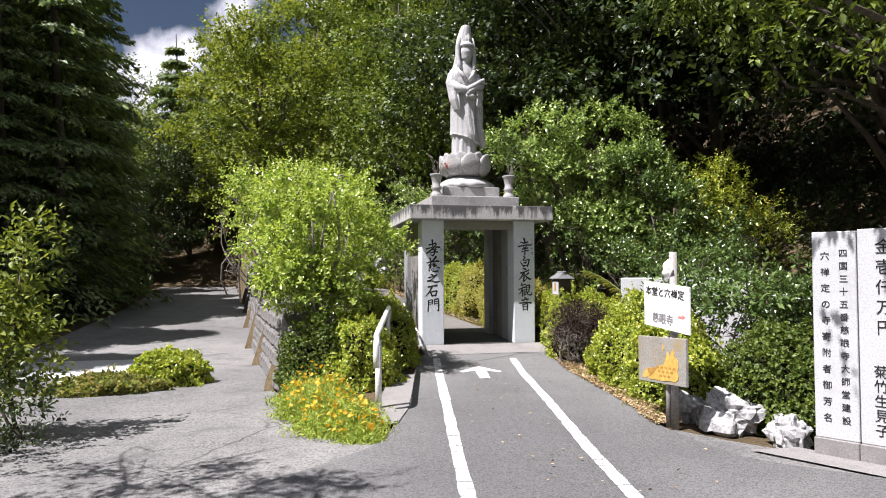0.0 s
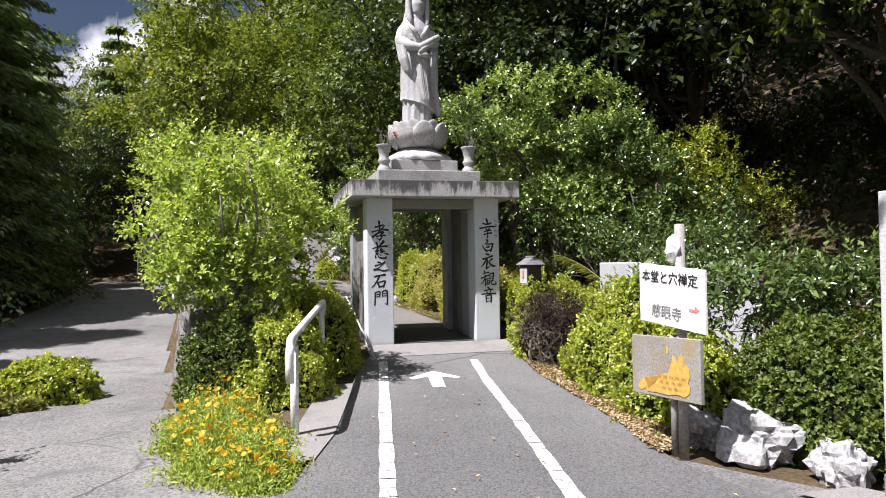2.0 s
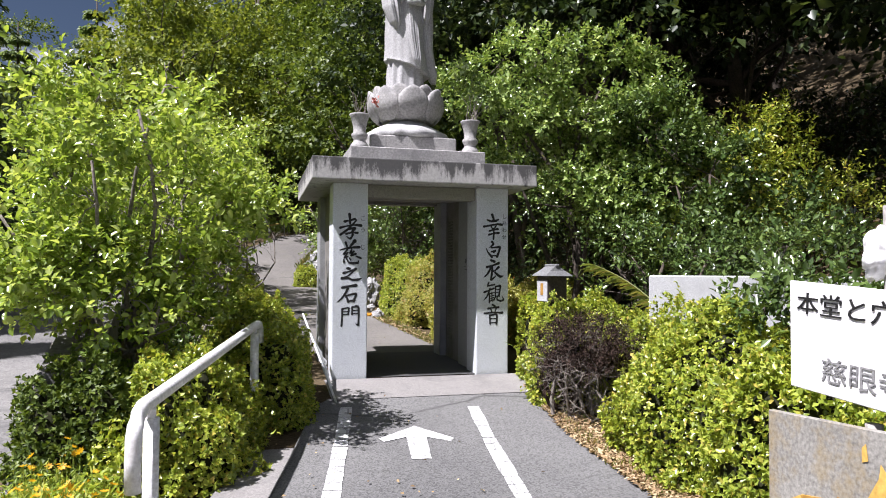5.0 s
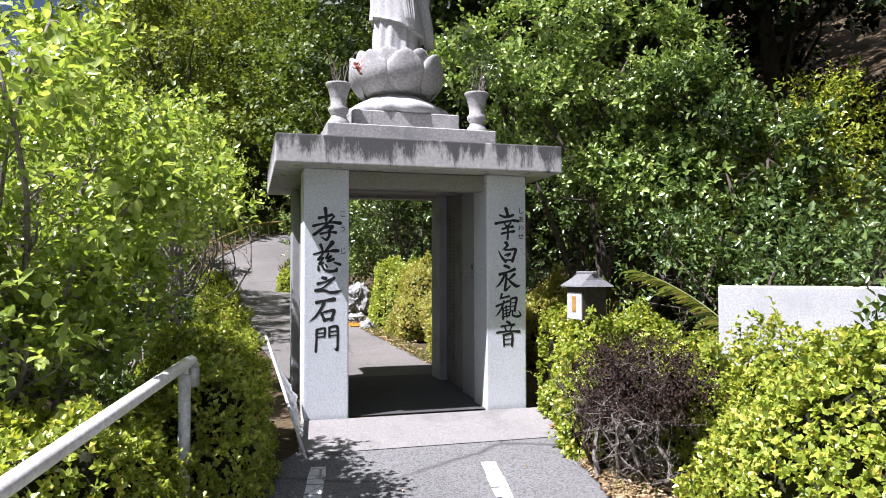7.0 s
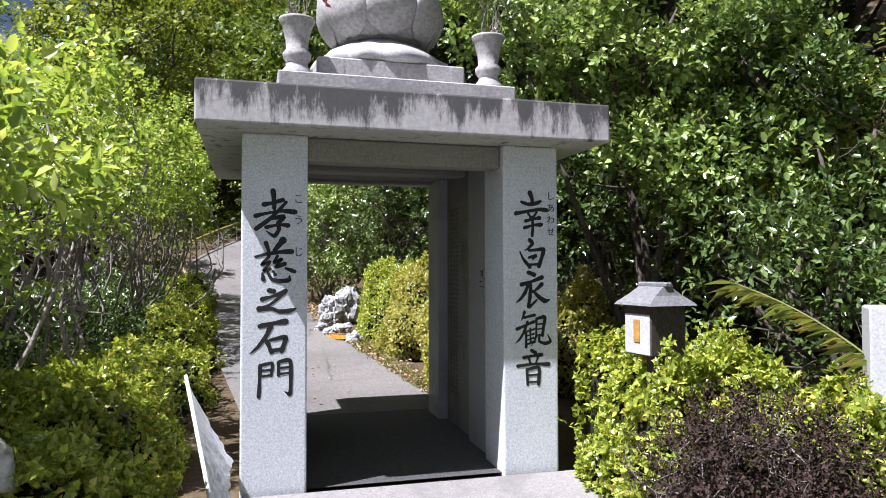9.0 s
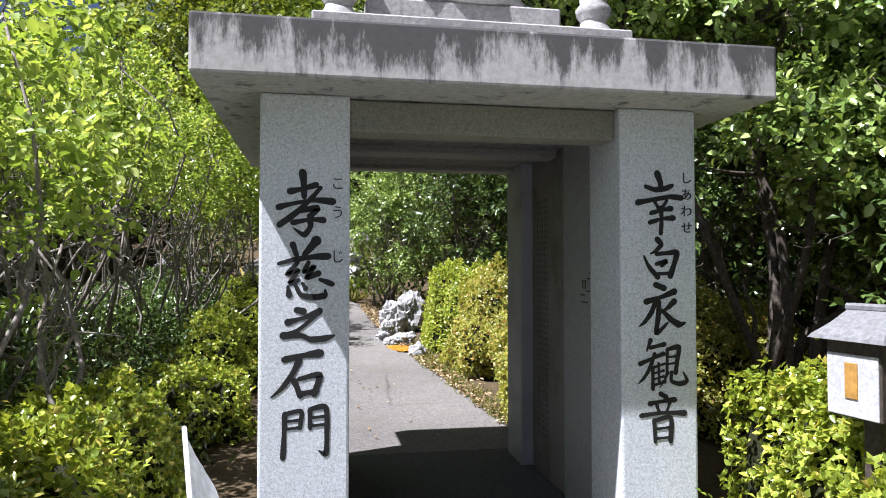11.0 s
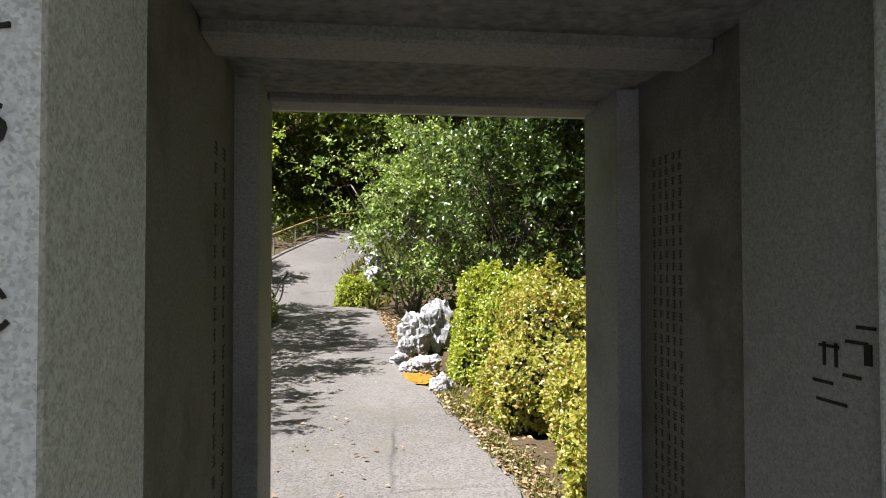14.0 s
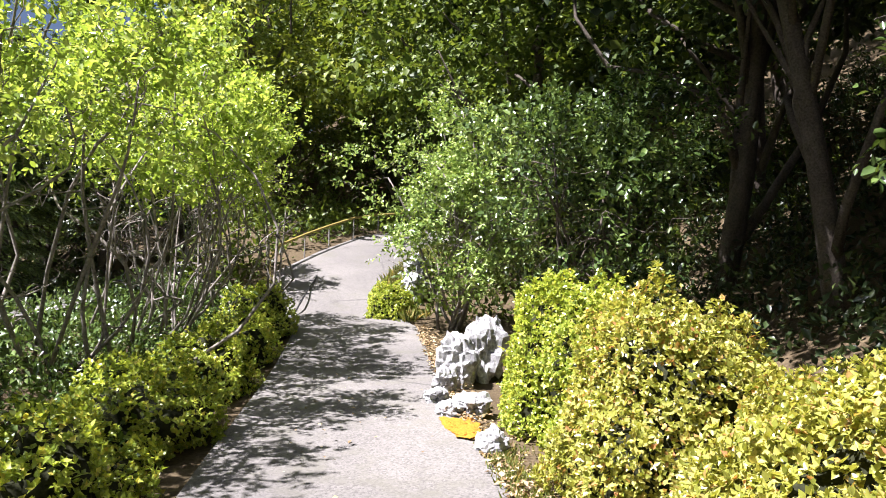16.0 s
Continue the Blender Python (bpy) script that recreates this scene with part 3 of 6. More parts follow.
def brushed(ch, x, y, z, unit_size, parent):
    """A brush-written character lying on an upright face that looks towards -y."""
    vs, fs = [], []
    for n, stroke in enumerate(STROKES[ch]):
        p = np.array(stroke, float)
        t = np.arange(len(p))
        u = np.linspace(0, len(p) - 1, 7 * (len(p) - 1) + 1)
        m = np.gradient(p, axis=0) * 0.7 if len(p) > 2 else np.repeat(p[1:] - p[:1], 2, 0)
        i = np.minimum(u.astype(int), len(p) - 2)
        f = (u - i)[:, None]
        c = p[i] * (1 + 2 * f) * (1 - f) ** 2 + m[i] * f * (1 - f) ** 2 + p[i + 1] * f * f * (3 - 2 * f) + m[i + 1] * f * f * (f - 1)
        w = np.maximum(np.interp(u, t, p[:, 2]), 0.6) * (1 - 0.16 * np.sin(math.pi * u / u[-1])) * (1 + 0.05 * np.sin(u * 5 + n))
        d = np.gradient(c[:, :2], axis=0)
        d = d / (np.linalg.norm(d, axis=1, keepdims=True) + 1e-9)
        q = np.stack([-d[:, 1], d[:, 0]], 1)
        caps = [(c[0, :2] - d[0] * w[0] * math.sin(a), q[0] * w[0] * math.cos(a)) for a in (1.3, 0.8)] + [(c[k, :2], q[k] * w[k]) for k in range(len(c))] + [(c[-1, :2] + d[-1] * w[-1] * math.sin(a), q[-1] * w[-1] * math.cos(a)) for a in (0.8, 1.3)]
        b = len(vs)
        for o, e in caps:
            for g in (o + e, o - e):
                vs.append((x + g[0] * unit_size, y - 0.0015 - 0.00012 * n, z + g[1] * unit_size))
        fs += [(b + 2 * k, b + 2 * k + 1, b + 2 * k + 3, b + 2 * k + 2) for k in range(len(caps) - 1)]
    return raw("character", vs, fs, M_INK, parent, "black brushed character")


PX, PW = 0.62, 1.0
for sx in (-1, 1):
    for y0, y1 in ((0.0, 0.37), (1.6, 1.96)):
        a, b = sorted((sx * PX, sx * PW))
        # back pillars get the darker granite: their unlit faces are in the colour
        p = part("pillar", bbox(a, b, y0, y1, -0.12, 2.13, 0.012, 2), M_GRANITE if y0 == 0.0 else M_SHADEDFACING, gate)
        if y0 == 0.0 and sx < 0:
            for ch, z in zip("孝慈之石門", (1.66, 1.379, 1.143, 0.935, 0.69)):
                brushed(ch, -0.806, 0.0, z, 0.00243, p)
            lettering("こう", 0.062, (-0.672, -0.002, 1.745), M_INK, p, step=0.125, label="small black character")
            lettering("じ", 0.062, (-0.672, -0.002, 1.43), M_INK, p, step=0.1, label="small black character")
        elif y0 == 0.0:
            for ch, z in zip("幸白衣観音", (1.69, 1.431, 1.19, 0.938, 0.69)):
                brushed(ch, 0.823, 0.0, z, 0.00243, p)
            lettering("しあわせ", 0.06, (0.952, -0.002, 1.805), M_INK, p, step=0.078, label="small black character")
    a, b = sorted((sx * 0.70, sx * 0.93))
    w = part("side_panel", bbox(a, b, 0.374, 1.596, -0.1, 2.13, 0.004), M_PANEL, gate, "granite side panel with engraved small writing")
    # columns of small engraved writing that cannot be read, as plain bars
    bm = bmesh.new()
    xs = sorted((sx * 0.6985, sx * 0.7005))
    for c, size in enumerate((0.03,) * 5 if sx > 0 else (0.046, 0.046)):
        z, yc = 1.84, 1.27 + c * (0.047 if sx > 0 else 0.13)
        while z > 0.3:
            h, w2 = size * float(rng.uniform(0.75, 1.0)), size * float(rng.uniform(0.8, 1.0))
            for k in range(3):
                u = float(rng.uniform(0, 0.3)) * w2
                bbox(xs[0], xs[1], yc + u, yc + w2 - u * 0.6, z - h * (0.16 + 0.36 * k), z - h * (0.03 + 0.36 * k), bm=bm)
            u = float(rng.uniform(0.25, 0.6)) * w2
            bbox(xs[0] - 0.0004, xs[1] + 0.0004, yc + u, yc + u + w2 * 0.16, z - h, z, bm=bm)
            z -= size * 1.3
    part("engraving", bm, M_CUT, w)["kind"] = "stuff"
# a few scribbled dark strokes on the inner faces
bm = bmesh.new()
for y, z, dy, dz in ((0.12, 1.33, 0.05, 0.008), (0.14, 1.29, 0.06, 0.008), (0.13, 1.24, 0.02, 0.05), (0.16, 1.2, 0.05, 0.008), (0.22, 1.27, 0.06, 0.008), (0.225, 1.22, 0.008, 0.06), (0.26, 1.22, 0.008, 0.06), (0.24, 1.17, 0.06, 0.008), (0.2, 1.12, 0.09, 0.008)):
    bbox(0.6575, 0.6605, y + 0.3, y + 0.3 + dy, 1.2 + (z - 1.12) * 0.75, 1.2 + (z - 1.12) * 0.75 + dz * 0.8, bm=bm)
part("scribble", bm, M_INK, gate, "dark scribbled strokes")["kind"] = "stuff"
part("inner_panel", bbox(0.66, 0.697, 0.374, 0.872, 0.0, 2.128, 0.006, 2), M_SHADEDFACING, gate)
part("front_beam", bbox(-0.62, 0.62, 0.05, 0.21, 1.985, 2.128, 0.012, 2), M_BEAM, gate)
# middle and back beams are coloured darker than the front one for shade
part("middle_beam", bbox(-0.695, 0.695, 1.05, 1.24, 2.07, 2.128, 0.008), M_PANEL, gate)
# thin dark sheets added between the beams as the shade under the slab
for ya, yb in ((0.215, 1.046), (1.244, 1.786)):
    part("soffit", bbox(-0.69, 0.69, ya, yb, 2.108, 2.13, 0.004), M_WALLSTONE, gate, "added dark sheet standing in for shade under the slab")
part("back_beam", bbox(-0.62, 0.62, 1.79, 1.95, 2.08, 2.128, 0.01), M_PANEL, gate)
part("roof_slab", bbox(-1.245, 1.245, -0.265, 2.22, 2.132, 2.37, 0.012, 2), M_SLAB, gate, "pale concrete slab with black weather streaks")
part("upper_step", bbox(-0.79, 0.79, 0.2, 1.8, 2.366, 2.575, 0.008), M_LOTUS, gate)
# floor between the pillars, its shade put into the darker asphalt
strip("path", np.arange(0.04, 2.06, 0.2), lambda y: -0.9, lambda y: 0.9, M_SHADEDASPHALT, 0.022, 8, "asphalt floor under the gate, darkened to carry its shade", "path")
strip("pavement", np.arange(-0.84, 0.05, 0.2), lambda y: -1.08, lambda y: 1.12, M_CONCRETE, 0.024, 8, "pale concrete apron under the stone gate", "pavement")

strip("pavement", np.arange(-0.4, 1.75, 0.3), lambda y: -8.6, lambda y: -4.95, M_TABLET, 0.018, 6, "pale concrete pad beside the lane", "pavement")

# plinth and lotus seat
seat = thing("statue_pedestal", "grey stone plinth carrying a carved lotus seat", "pedestal", loc=(0, 1.0, 2.575))
part("plinth", bbox(-0.52, 0.52, -0.5, 0.5, 0.0, 0.2, 0.01), M_LOTUS, seat)
vs, fs = lathe([(0.5, 0.2), (0.54, 0.23), (0.5, 0.3), (0.4, 0.36), (0.3, 0.41), (0.28, 0.43)], 64, lambda a, z: 1 + 0.05 * math.sin(9 * a + 2 * math.sin(3 * a)) * (1 if z < 0.35 else 0.4))
raw("draped_base", vs, fs, M_STATUE, seat, "pale carved drapery", True)
vs, fs = lathe([(0.26, 0.42), (0.36, 0.5), (0.41, 0.62), (0.38, 0.76), (0.3, 0.8)], 32)
raw("bowl", vs, fs, M_LOTUS, seat, "", True)
for ring, (cnt, r0, top, ph) in enumerate(((8, 0.415, 0.83, 0.0), (8, 0.38, 0.86, 0.5))):
    for k in range(cnt):
        a = 2 * math.pi * (k + ph) / cnt - math.pi / 2
        bm = bmesh.new()
        bmesh.ops.create_uvsphere(bm, u_segments=12, v_segments=8, radius=1)
        for v in bm.verts:
            u = v.co.z
            taper = 1 - 0.35 * max(0, u) ** 2
            flare = 0.05 * max(0, u) ** 3
            x, y = v.co.x * 0.2 * taper, v.co.y * 0.055 + flare * 1.8 + 0.03 * (1 - u * u)
            z = 0.43 + (top - 0.43) * (u + 1) / 2
            rr = r0 * (0.72 + 0.32 * math.sin(math.pi * (0.18 + 0.5 * (u + 1) / 2))) - 0.03 + y
            v.co = (rr * math.cos(a) - x * math.sin(a), rr * math.sin(a) + x * math.cos(a), z)
        part("petal", bm, M_LOTUS, seat, smooth=True)


# robed standing statue: one plain mesh of lofted drapery
def loft(sections, seg=80, folds=0.0, phase=0.0, count=9, tilt=0.0):
    """Rings (z, rx, ry, cx, cy, fold) with creased folds; tilt slopes the rings down towards +x."""
    vs, fs = [], []
    for i, (z, rx, ry, cx, cy, f) in enumerate(sections):
        for k in range(seg):
            a = 2 * math.pi * k / seg
            c = abs(math.sin(count * 0.5 * a + 0.9 * math.sin(2 * a + z * 1.9) + phase))
            w = 1 + f * folds * (1.1 - 2.2 * c + 0.4 * math.sin(17 * a - z * 2.3 + phase))
            x = cx + rx * w * math.cos(a)
            vs.append((x, cy + ry * w * math.sin(a), z - tilt * x * f))
    n = len(sections)
    for i in range(n - 1):
        for k in range(seg):
            fs.append((i * seg + k, i * seg + (k + 1) % seg, (i + 1) * seg + (k + 1) % seg, (i + 1) * seg + k))
    fs.append(tuple(range(seg - 1, -1, -1)))
    fs.append(tuple((n - 1) * seg + k for k in range(seg)))
    return vs, fs


def refine(rows, n=5):
    out = []
    for a, b in zip(rows, rows[1:]):
        for i in range(n):
            s = i / n
            out.append(tuple(p + (q - p) * (s * s * (3 - 2 * s) * 0.6 + s * 0.4) for p, q in zip(a, b)))
    return out + [rows[-1]]


allv, allf = [], []


def shell(rows, folds=0.0, phase=0.0, count=9, tilt=0.0, n=6):
    vs, fs = loft(refine(rows, n), 80, folds, phase, count, tilt)
    b = len(allv)
    allv.extend(vs)
    allf.extend(tuple(b + k for k in f) for f in fs)


def limb_shell(path):
    vs, fs = tubes([path], 16)
    b = len(allv)
    allv.extend(vs)
    allf.extend(tuple(b + k for k in f) for f in fs)


# under-robe and trunk of the body
shell([(0.0, 0.25, 0.22, -0.01, 0, 1.0), (0.1, 0.235, 0.21, -0.01, 0, 1.0), (0.45, 0.225, 0.2, -0.01, 0, 1.0), (0.9, 0.235, 0.2, -0.01, 0, 0.6), (1.3, 0.235, 0.18, -0.01, 0, 0.3), (1.55, 0.27, 0.18, -0.02, 0.01, 0.2), (1.66, 0.24, 0.16, -0.01, 0.02, 0.1), (1.74, 0.14, 0.12, 0.0, 0.01, 0), (1.84, 0.08, 0.085, 0.01, -0.02, 0)], 0.06, 0.0, 13)
# outer robe with a slanting hem that ends in a tail
shell([(0.34, 0.285, 0.25, 0.01, 0.0, 1.0), (0.37, 0.28, 0.245, 0.01, 0.0, 1.0), (0.6, 0.262, 0.225, -0.005, 0, 0.8), (0.95, 0.252, 0.21, -0.01, 0, 0.5), (1.25, 0.245, 0.19, -0.01, 0, 0.3), (1.36, 0.2, 0.16, -0.01, 0, 0)], 0.045, 0.7, 8, 0.35)
shell([(0.2, 0.035, 0.05, 0.37, 0.02, 0.2), (0.3, 0.07, 0.1, 0.33, 0.0, 0.8), (0.6, 0.09, 0.14, 0.245, -0.02, 1.0), (0.95, 0.09, 0.15, 0.235, -0.03, 0.8), (1.3, 0.07, 0.13, 0.24, -0.02, 0.3)], 0.09, 1.1, 6)
# a fall of cloth in front
shell([(0.3, 0.02, 0.02, 0.1, -0.25, 0), (0.4, 0.06, 0.045, 0.075, -0.245, 0.8), (0.75, 0.085, 0.05, 0.03, -0.225, 1.0), (1.1, 0.1, 0.05, 0.0, -0.2, 0.6), (1.2, 0.06, 0.04, 0.0, -0.18, 0)], 0.13, 0.2, 6)
# hanging sleeves
shell([(0.78, 0.02, 0.05, -0.15, -0.13, 0), (0.86, 0.07, 0.1, -0.17, -0.13, 0.7), (1.05, 0.11, 0.14, -0.21, -0.1, 1.0), (1.3, 0.11, 0.14, -0.24, -0.05, 0.8), (1.42, 0.1, 0.12, -0.26, -0.01, 0.4), (1.58, 0.08, 0.1, -0.23, 0.01, 0)], 0.1, 1.4, 7)
shell([(0.85, 0.02, 0.04, 0.22, -0.13, 0), (0.95, 0.06, 0.09, 0.23, -0.12, 0.7), (1.2, 0.085, 0.12, 0.24, -0.1, 1.0), (1.42, 0.085, 0.11, 0.25, -0.03, 0.5), (1.58, 0.07, 0.09, 0.22, 0.01, 0)], 0.1, 2.0, 7)
# shoulder cape
shell([(1.36, 0.3, 0.19, -0.03, 0.02, 1.0), (1.42, 0.305, 0.19, -0.03, 0.02, 0.8), (1.58, 0.285, 0.18, -0.02, 0.03, 0.4), (1.7, 0.21, 0.15, -0.01, 0.05, 0.2), (1.8, 0.16, 0.13, 0, 0.06, 0)], 0.04, 0.3, 10, 0.12)
# crossed forearms and what they hold
limb_shell([(-0.27, -0.08, 1.36, 0.085), (-0.17, -0.22, 1.25, 0.08), (-0.03, -0.28, 1.22, 0.065), (0.1, -0.3, 1.3, 0.05), (0.2, -0.29, 1.37, 0.04)])
limb_shell([(0.28, -0.08, 1.38, 0.08), (0.25, -0.2, 1.33, 0.075), (0.14, -0.28, 1.28, 0.06), (0.0, -0.31, 1.18, 0.045), (-0.05, -0.31, 1.12, 0.03)])
limb_shell([(0.2, -0.28, 1.37, 0.045), (0.28, -0.25, 1.41, 0.05), (0.31, -0.22, 1.39, 0.025)])
limb_shell([(-0.07, -0.29, 1.1, 0.03), (0.04, -0.31, 1.1, 0.045), (0.15, -0.29, 1.09, 0.03)])
# folds of the collar
for dx in (-0.11, 0.11):
    limb_shell([(dx * 1.5, -0.11, 1.66, 0.03), (dx * 0.9, -0.19, 1.52, 0.035), (dx * 0.1, -0.2, 1.4, 0.03)])
# head, band, topknot and the veil over them
shell([(1.79, 0.05, 0.06, 0.02, -0.05, 0), (1.85, 0.1, 0.105, 0.02, -0.05, 0), (1.97, 0.122, 0.13, 0.02, -0.05, 0), (2.08, 0.12, 0.13, 0.02, -0.03, 0), (2.16, 0.09, 0.1, 0.02, -0.01, 0)])
shell([(2.07, 0.132, 0.135, 0.02, -0.045, 0.2), (2.1, 0.142, 0.145, 0.02, -0.045, 0.3), (2.14, 0.125, 0.13, 0.02, -0.04, 0.3), (2.17, 0.1, 0.11, 0.02, -0.03, 0.2)], 0.04, 0, 14)
shell([(2.14, 0.075, 0.06, 0.03, -0.08, 0.4), (2.22, 0.09, 0.07, 0.03, -0.07, 0.6), (2.31, 0.075, 0.06, 0.03, -0.05, 0.5), (2.37, 0.03, 0.03, 0.03, -0.04, 0)], 0.12, 0, 6, n=4)
shell([(1.5, 0.2, 0.1, -0.03, 0.13, 0.8), (1.75, 0.19, 0.13, -0.01, 0.09, 0.7), (1.92, 0.165, 0.14, 0.0, 0.06, 0.4), (2.12, 0.158, 0.15, 0.0, 0.035, 0.3), (2.3, 0.135, 0.13, 0.01, 0.02, 0.3), (2.43, 0.105, 0.1, 0.02, 0.0, 0.3), (2.49, 0.085, 0.08, 0.03, -0.01, 0.3), (2.51, 0.04, 0.04, 0.03, -0.01, 0)], 0.05, 0.4, 9)
for side, w in ((-0.145, 0.045), (0.165, 0.035)):
    limb_shell([(side * 0.8, -0.05, 2.26, w * 0.8), (side, -0.055, 2.1, w), (side * 1.02, -0.06, 1.9, w * 1.05), (side * 0.95, -0.1, 1.74, w), (side * 0.8, -0.15, 1.58, w * 0.8)])
statue = raw("statue", allv, allf, M_STATUE, smooth=True)
statue.location = (0, 1.0, 3.37)
statue.rotation_euler = (0, 0, radians(4))
tagged(statue, "tall pale grey robed stone statue on a lotus seat", "statue")

# flower vases on the gate's upper step
def vase(x, y, stems):
    v = thing("stone_vase", "grey stone altar vase with a flared rim on the gate" if not stems else "grey stone altar vase holding thin dry stems", "vase", "vases on the gate", (x, y, 2.575))
    vs, fs = lathe([(0.105, 0), (0.11, 0.02), (0.1, 0.05), (0.07, 0.09), (0.068, 0.11), (0.09, 0.14), (0.094, 0.17), (0.07, 0.2), (0.075, 0.26), (0.1, 0.36), (0.118, 0.385), (0.118, 0.4), (0.09, 0.4), (0.08, 0.36)], 32)
    raw("body", vs, fs, M_LOTUS, v, "", True)
    paths = [bend((rng.normal() * 0.02, rng.normal() * 0.02, 0.36), (rng.normal() * 0.1 + stems * 0.08, rng.normal() * 0.08, 0.36 + rng.uniform(0.16, 0.4)), 0.004, 0.002, 4) for _ in range(12)]
    vs, fs = tubes(paths, 4)
    raw("stems", vs, fs, M_TWIG, v, "thin pale dry stems")
    if stems:
        P = np.array([p[-1][:3] for p in paths] * 3)
        blades("leaves", P, sphere_dirs(len(P)), sphere_dirs(len(P)), np.full(len(P), 0.06), 0.2, L_CAMELLIA, v)
    else:
        P = np.repeat(np.array([[0.17, -0.06, 0.55]]), 24, 0) + rng.normal(size=(24, 3)) * 0.02
        blades("flower", P, sphere_dirs(24), sphere_dirs(24), np.full(24, 0.05), 0.3, M_RED, v, label="small red flower")
    return v


vase(-0.66, 0.42, 0)
vase(0.67, 0.42, 1)

# ---- road paint ----
def painted(name, pts, label):
    """A flat painted figure that follows the ground; pts is an outline in plan."""
    bm = bmesh.new()
    f = bm.faces.new([bm.verts.new((x, y, STRIP_Z(x, y) + 0.024)) for x, y in pts])
    bmesh.ops.triangulate(bm, faces=[f])
    return tagged(part(name, bm, M_PAINT), label, "road marking", kind="structure")


def painted_line(name, a, b, w, label):
    bm = bmesh.new()
    ax, ay = a
    bx, by = b
    n = int(abs(by - ay) / 0.16)
    L = math.hypot(bx - ax, by - ay)
    px, py = (by - ay) / L, -(bx - ax) / L
    prev = None
    for i in range(n + 1):
        s = i / n
        x, y = ax + (bx - ax) * s, ay + (by - ay) * s
        ww = w * (0.5 + float(rng.uniform(-0.05, 0.05)))
        cur = [bm.verts.new((x + px * q * ww, y + py * q * ww, STRIP_Z(x, y) + 0.024)) for q in (-1, 1)]
        if prev:
            k = float(rng.uniform(0.88, 0.97))
            end = [bm.verts.new(p.co.lerp(c.co, k)) for p, c in zip(prev, cur)]
            bm.faces.new((prev[0], prev[1], end[1], end[0]))
        prev = cur
    bmesh.ops.delete(bm, geom=[v for v in bm.verts if not v.link_faces], context='VERTS')
    return tagged(part(name, bm, M_PAINT), label, "road marking", kind="structure")


painted_line("road_line", (-0.975, -1.1), (-2.38, -9.6), 0.108, "worn white line painted on dark asphalt")
painted_line("road_line", (0.19, -1.25), (-1.3, -9.6), 0.108, "worn white line painted on dark asphalt")
AX, AY = -0.56, -2.2
def arrow_pt(u, v):
    a = radians(-9)
    return (AX + u * math.cos(a) - v * math.sin(a), AY + u * math.sin(a) + v * math.cos(a))
painted("road_arrow", [arrow_pt(*q) for q in ((0, 0.42), (-0.3, 0.08), (-0.26, 0.0), (-0.08, 0.12), (-0.07, -0.45), (0.07, -0.45), (0.08, 0.12), (0.26, 0.0), (0.3, 0.08))], "worn white arrow pointing towards the gate")

# ---- handrail beside the path ----
rail = thing("handrail", "white painted steel handrail with curved ends beside the path", "handrail")
A, Bp = (-2.24, -4.25), (-1.77, -1.6)
za, zb = 0.6, 0.74
for (x, y), zt in ((A, za), (Bp, zb)):
    x2, y2 = x + (0.02 if zt == za else -0.02), y + (0.06 if zt == za else -0.06)
    vs, fs = tubes([[(x2, y2, lz(x2, y2) - 0.1, 0.034), (x2, y2, zt - 0.07, 0.034)], [(x2, y2, zt - 0.07, 0.02), (x2, y2, zt - 0.005, 0.018)]], 14)
    raw("post", vs, fs, M_WHITEMETAL, rail, smooth=True)
pts = []
d = np.array([Bp[0] - A[0], Bp[1] - A[1], zb - za])
d = d / np.linalg.norm(d)
RA, RB = np.array([A[0], A[1], za]), np.array([Bp[0], Bp[1], zb])
for back, drop in ((0.13, 0.33), (0.135, 0.2), (0.13, 0.11), (0.11, 0.06), (0.07, 0.02), (0.02, 0.002)):
    pts.append(RA - d * back + np.array([0, 0, -drop]))
for on, drop in ((-0.02, 0.0), (0.05, 0.01), (0.09, 0.04), (0.105, 0.09), (0.105, 0.17)):
    pts.append(RB + d * on + np.array([0, 0, -drop]))
vs, fs = tubes([[(*p, 0.033) for p in pts]], 14)
raw("rail", vs, fs, M_WHITEMETAL, rail, smooth=True)
strip("kerb", np.arange(-4.9, -2.2, 0.3), lambda y: PL(y) - 0.32, lambda y: PL(y) + 0.03, M_CONCRETE, 0.03, 2, "pale concrete kerb strip along the path", "kerb")

# ---- signboards on one post ----
sign = thing("signpost", "white hand-lettered board and weathered board on a post", "signpost")
SX, SY = 0.40, -5.42
vs, fs = tubes([[(SX + 0.06, SY - 0.06, -0.35, 0.036), (SX + 0.06, SY - 0.06, 1.43, 0.036)]], 14)
raw("post", vs, fs, M_POST, sign, smooth=True)
vs, fs = tubes([[(SX + 0.05, SY + 0.03, -0.35, 0.03), (SX + 0.05, SY + 0.03, 0.62, 0.03)]], 14)
raw("post", vs, fs, M_POST, sign, smooth=True)


def board(name, y0, y1, za0, za1, zb0, zb1, mat, label, thick=0.022, x=SX):
    """An upright board along y, from y0 (bottom za0, top za1) to y1 (bottom zb0, top zb1)."""
    bm = bmesh.new()
    c = [(y0, za0), (y1, zb0), (y1, zb1), (y0, za1)]
    f = [bm.verts.new((x - thick / 2, y, z)) for y, z in c]
    g = [bm.verts.new((x + thick / 2, y, z)) for y, z in c]
    bm.faces.new(f)
    bm.faces.new(g[::-1])
    for i in range(4):
        j = (i + 1) % 4
        bm.faces.new((f[j], f[i], g[i], g[j]))
    bmesh.ops.recalc_face_normals(bm, faces=bm.faces)
    bmesh.ops.bevel(bm, geom=bm.edges[:], offset=0.004, segments=1, affect='EDGES')
    return part(name, bm, mat, sign, label)


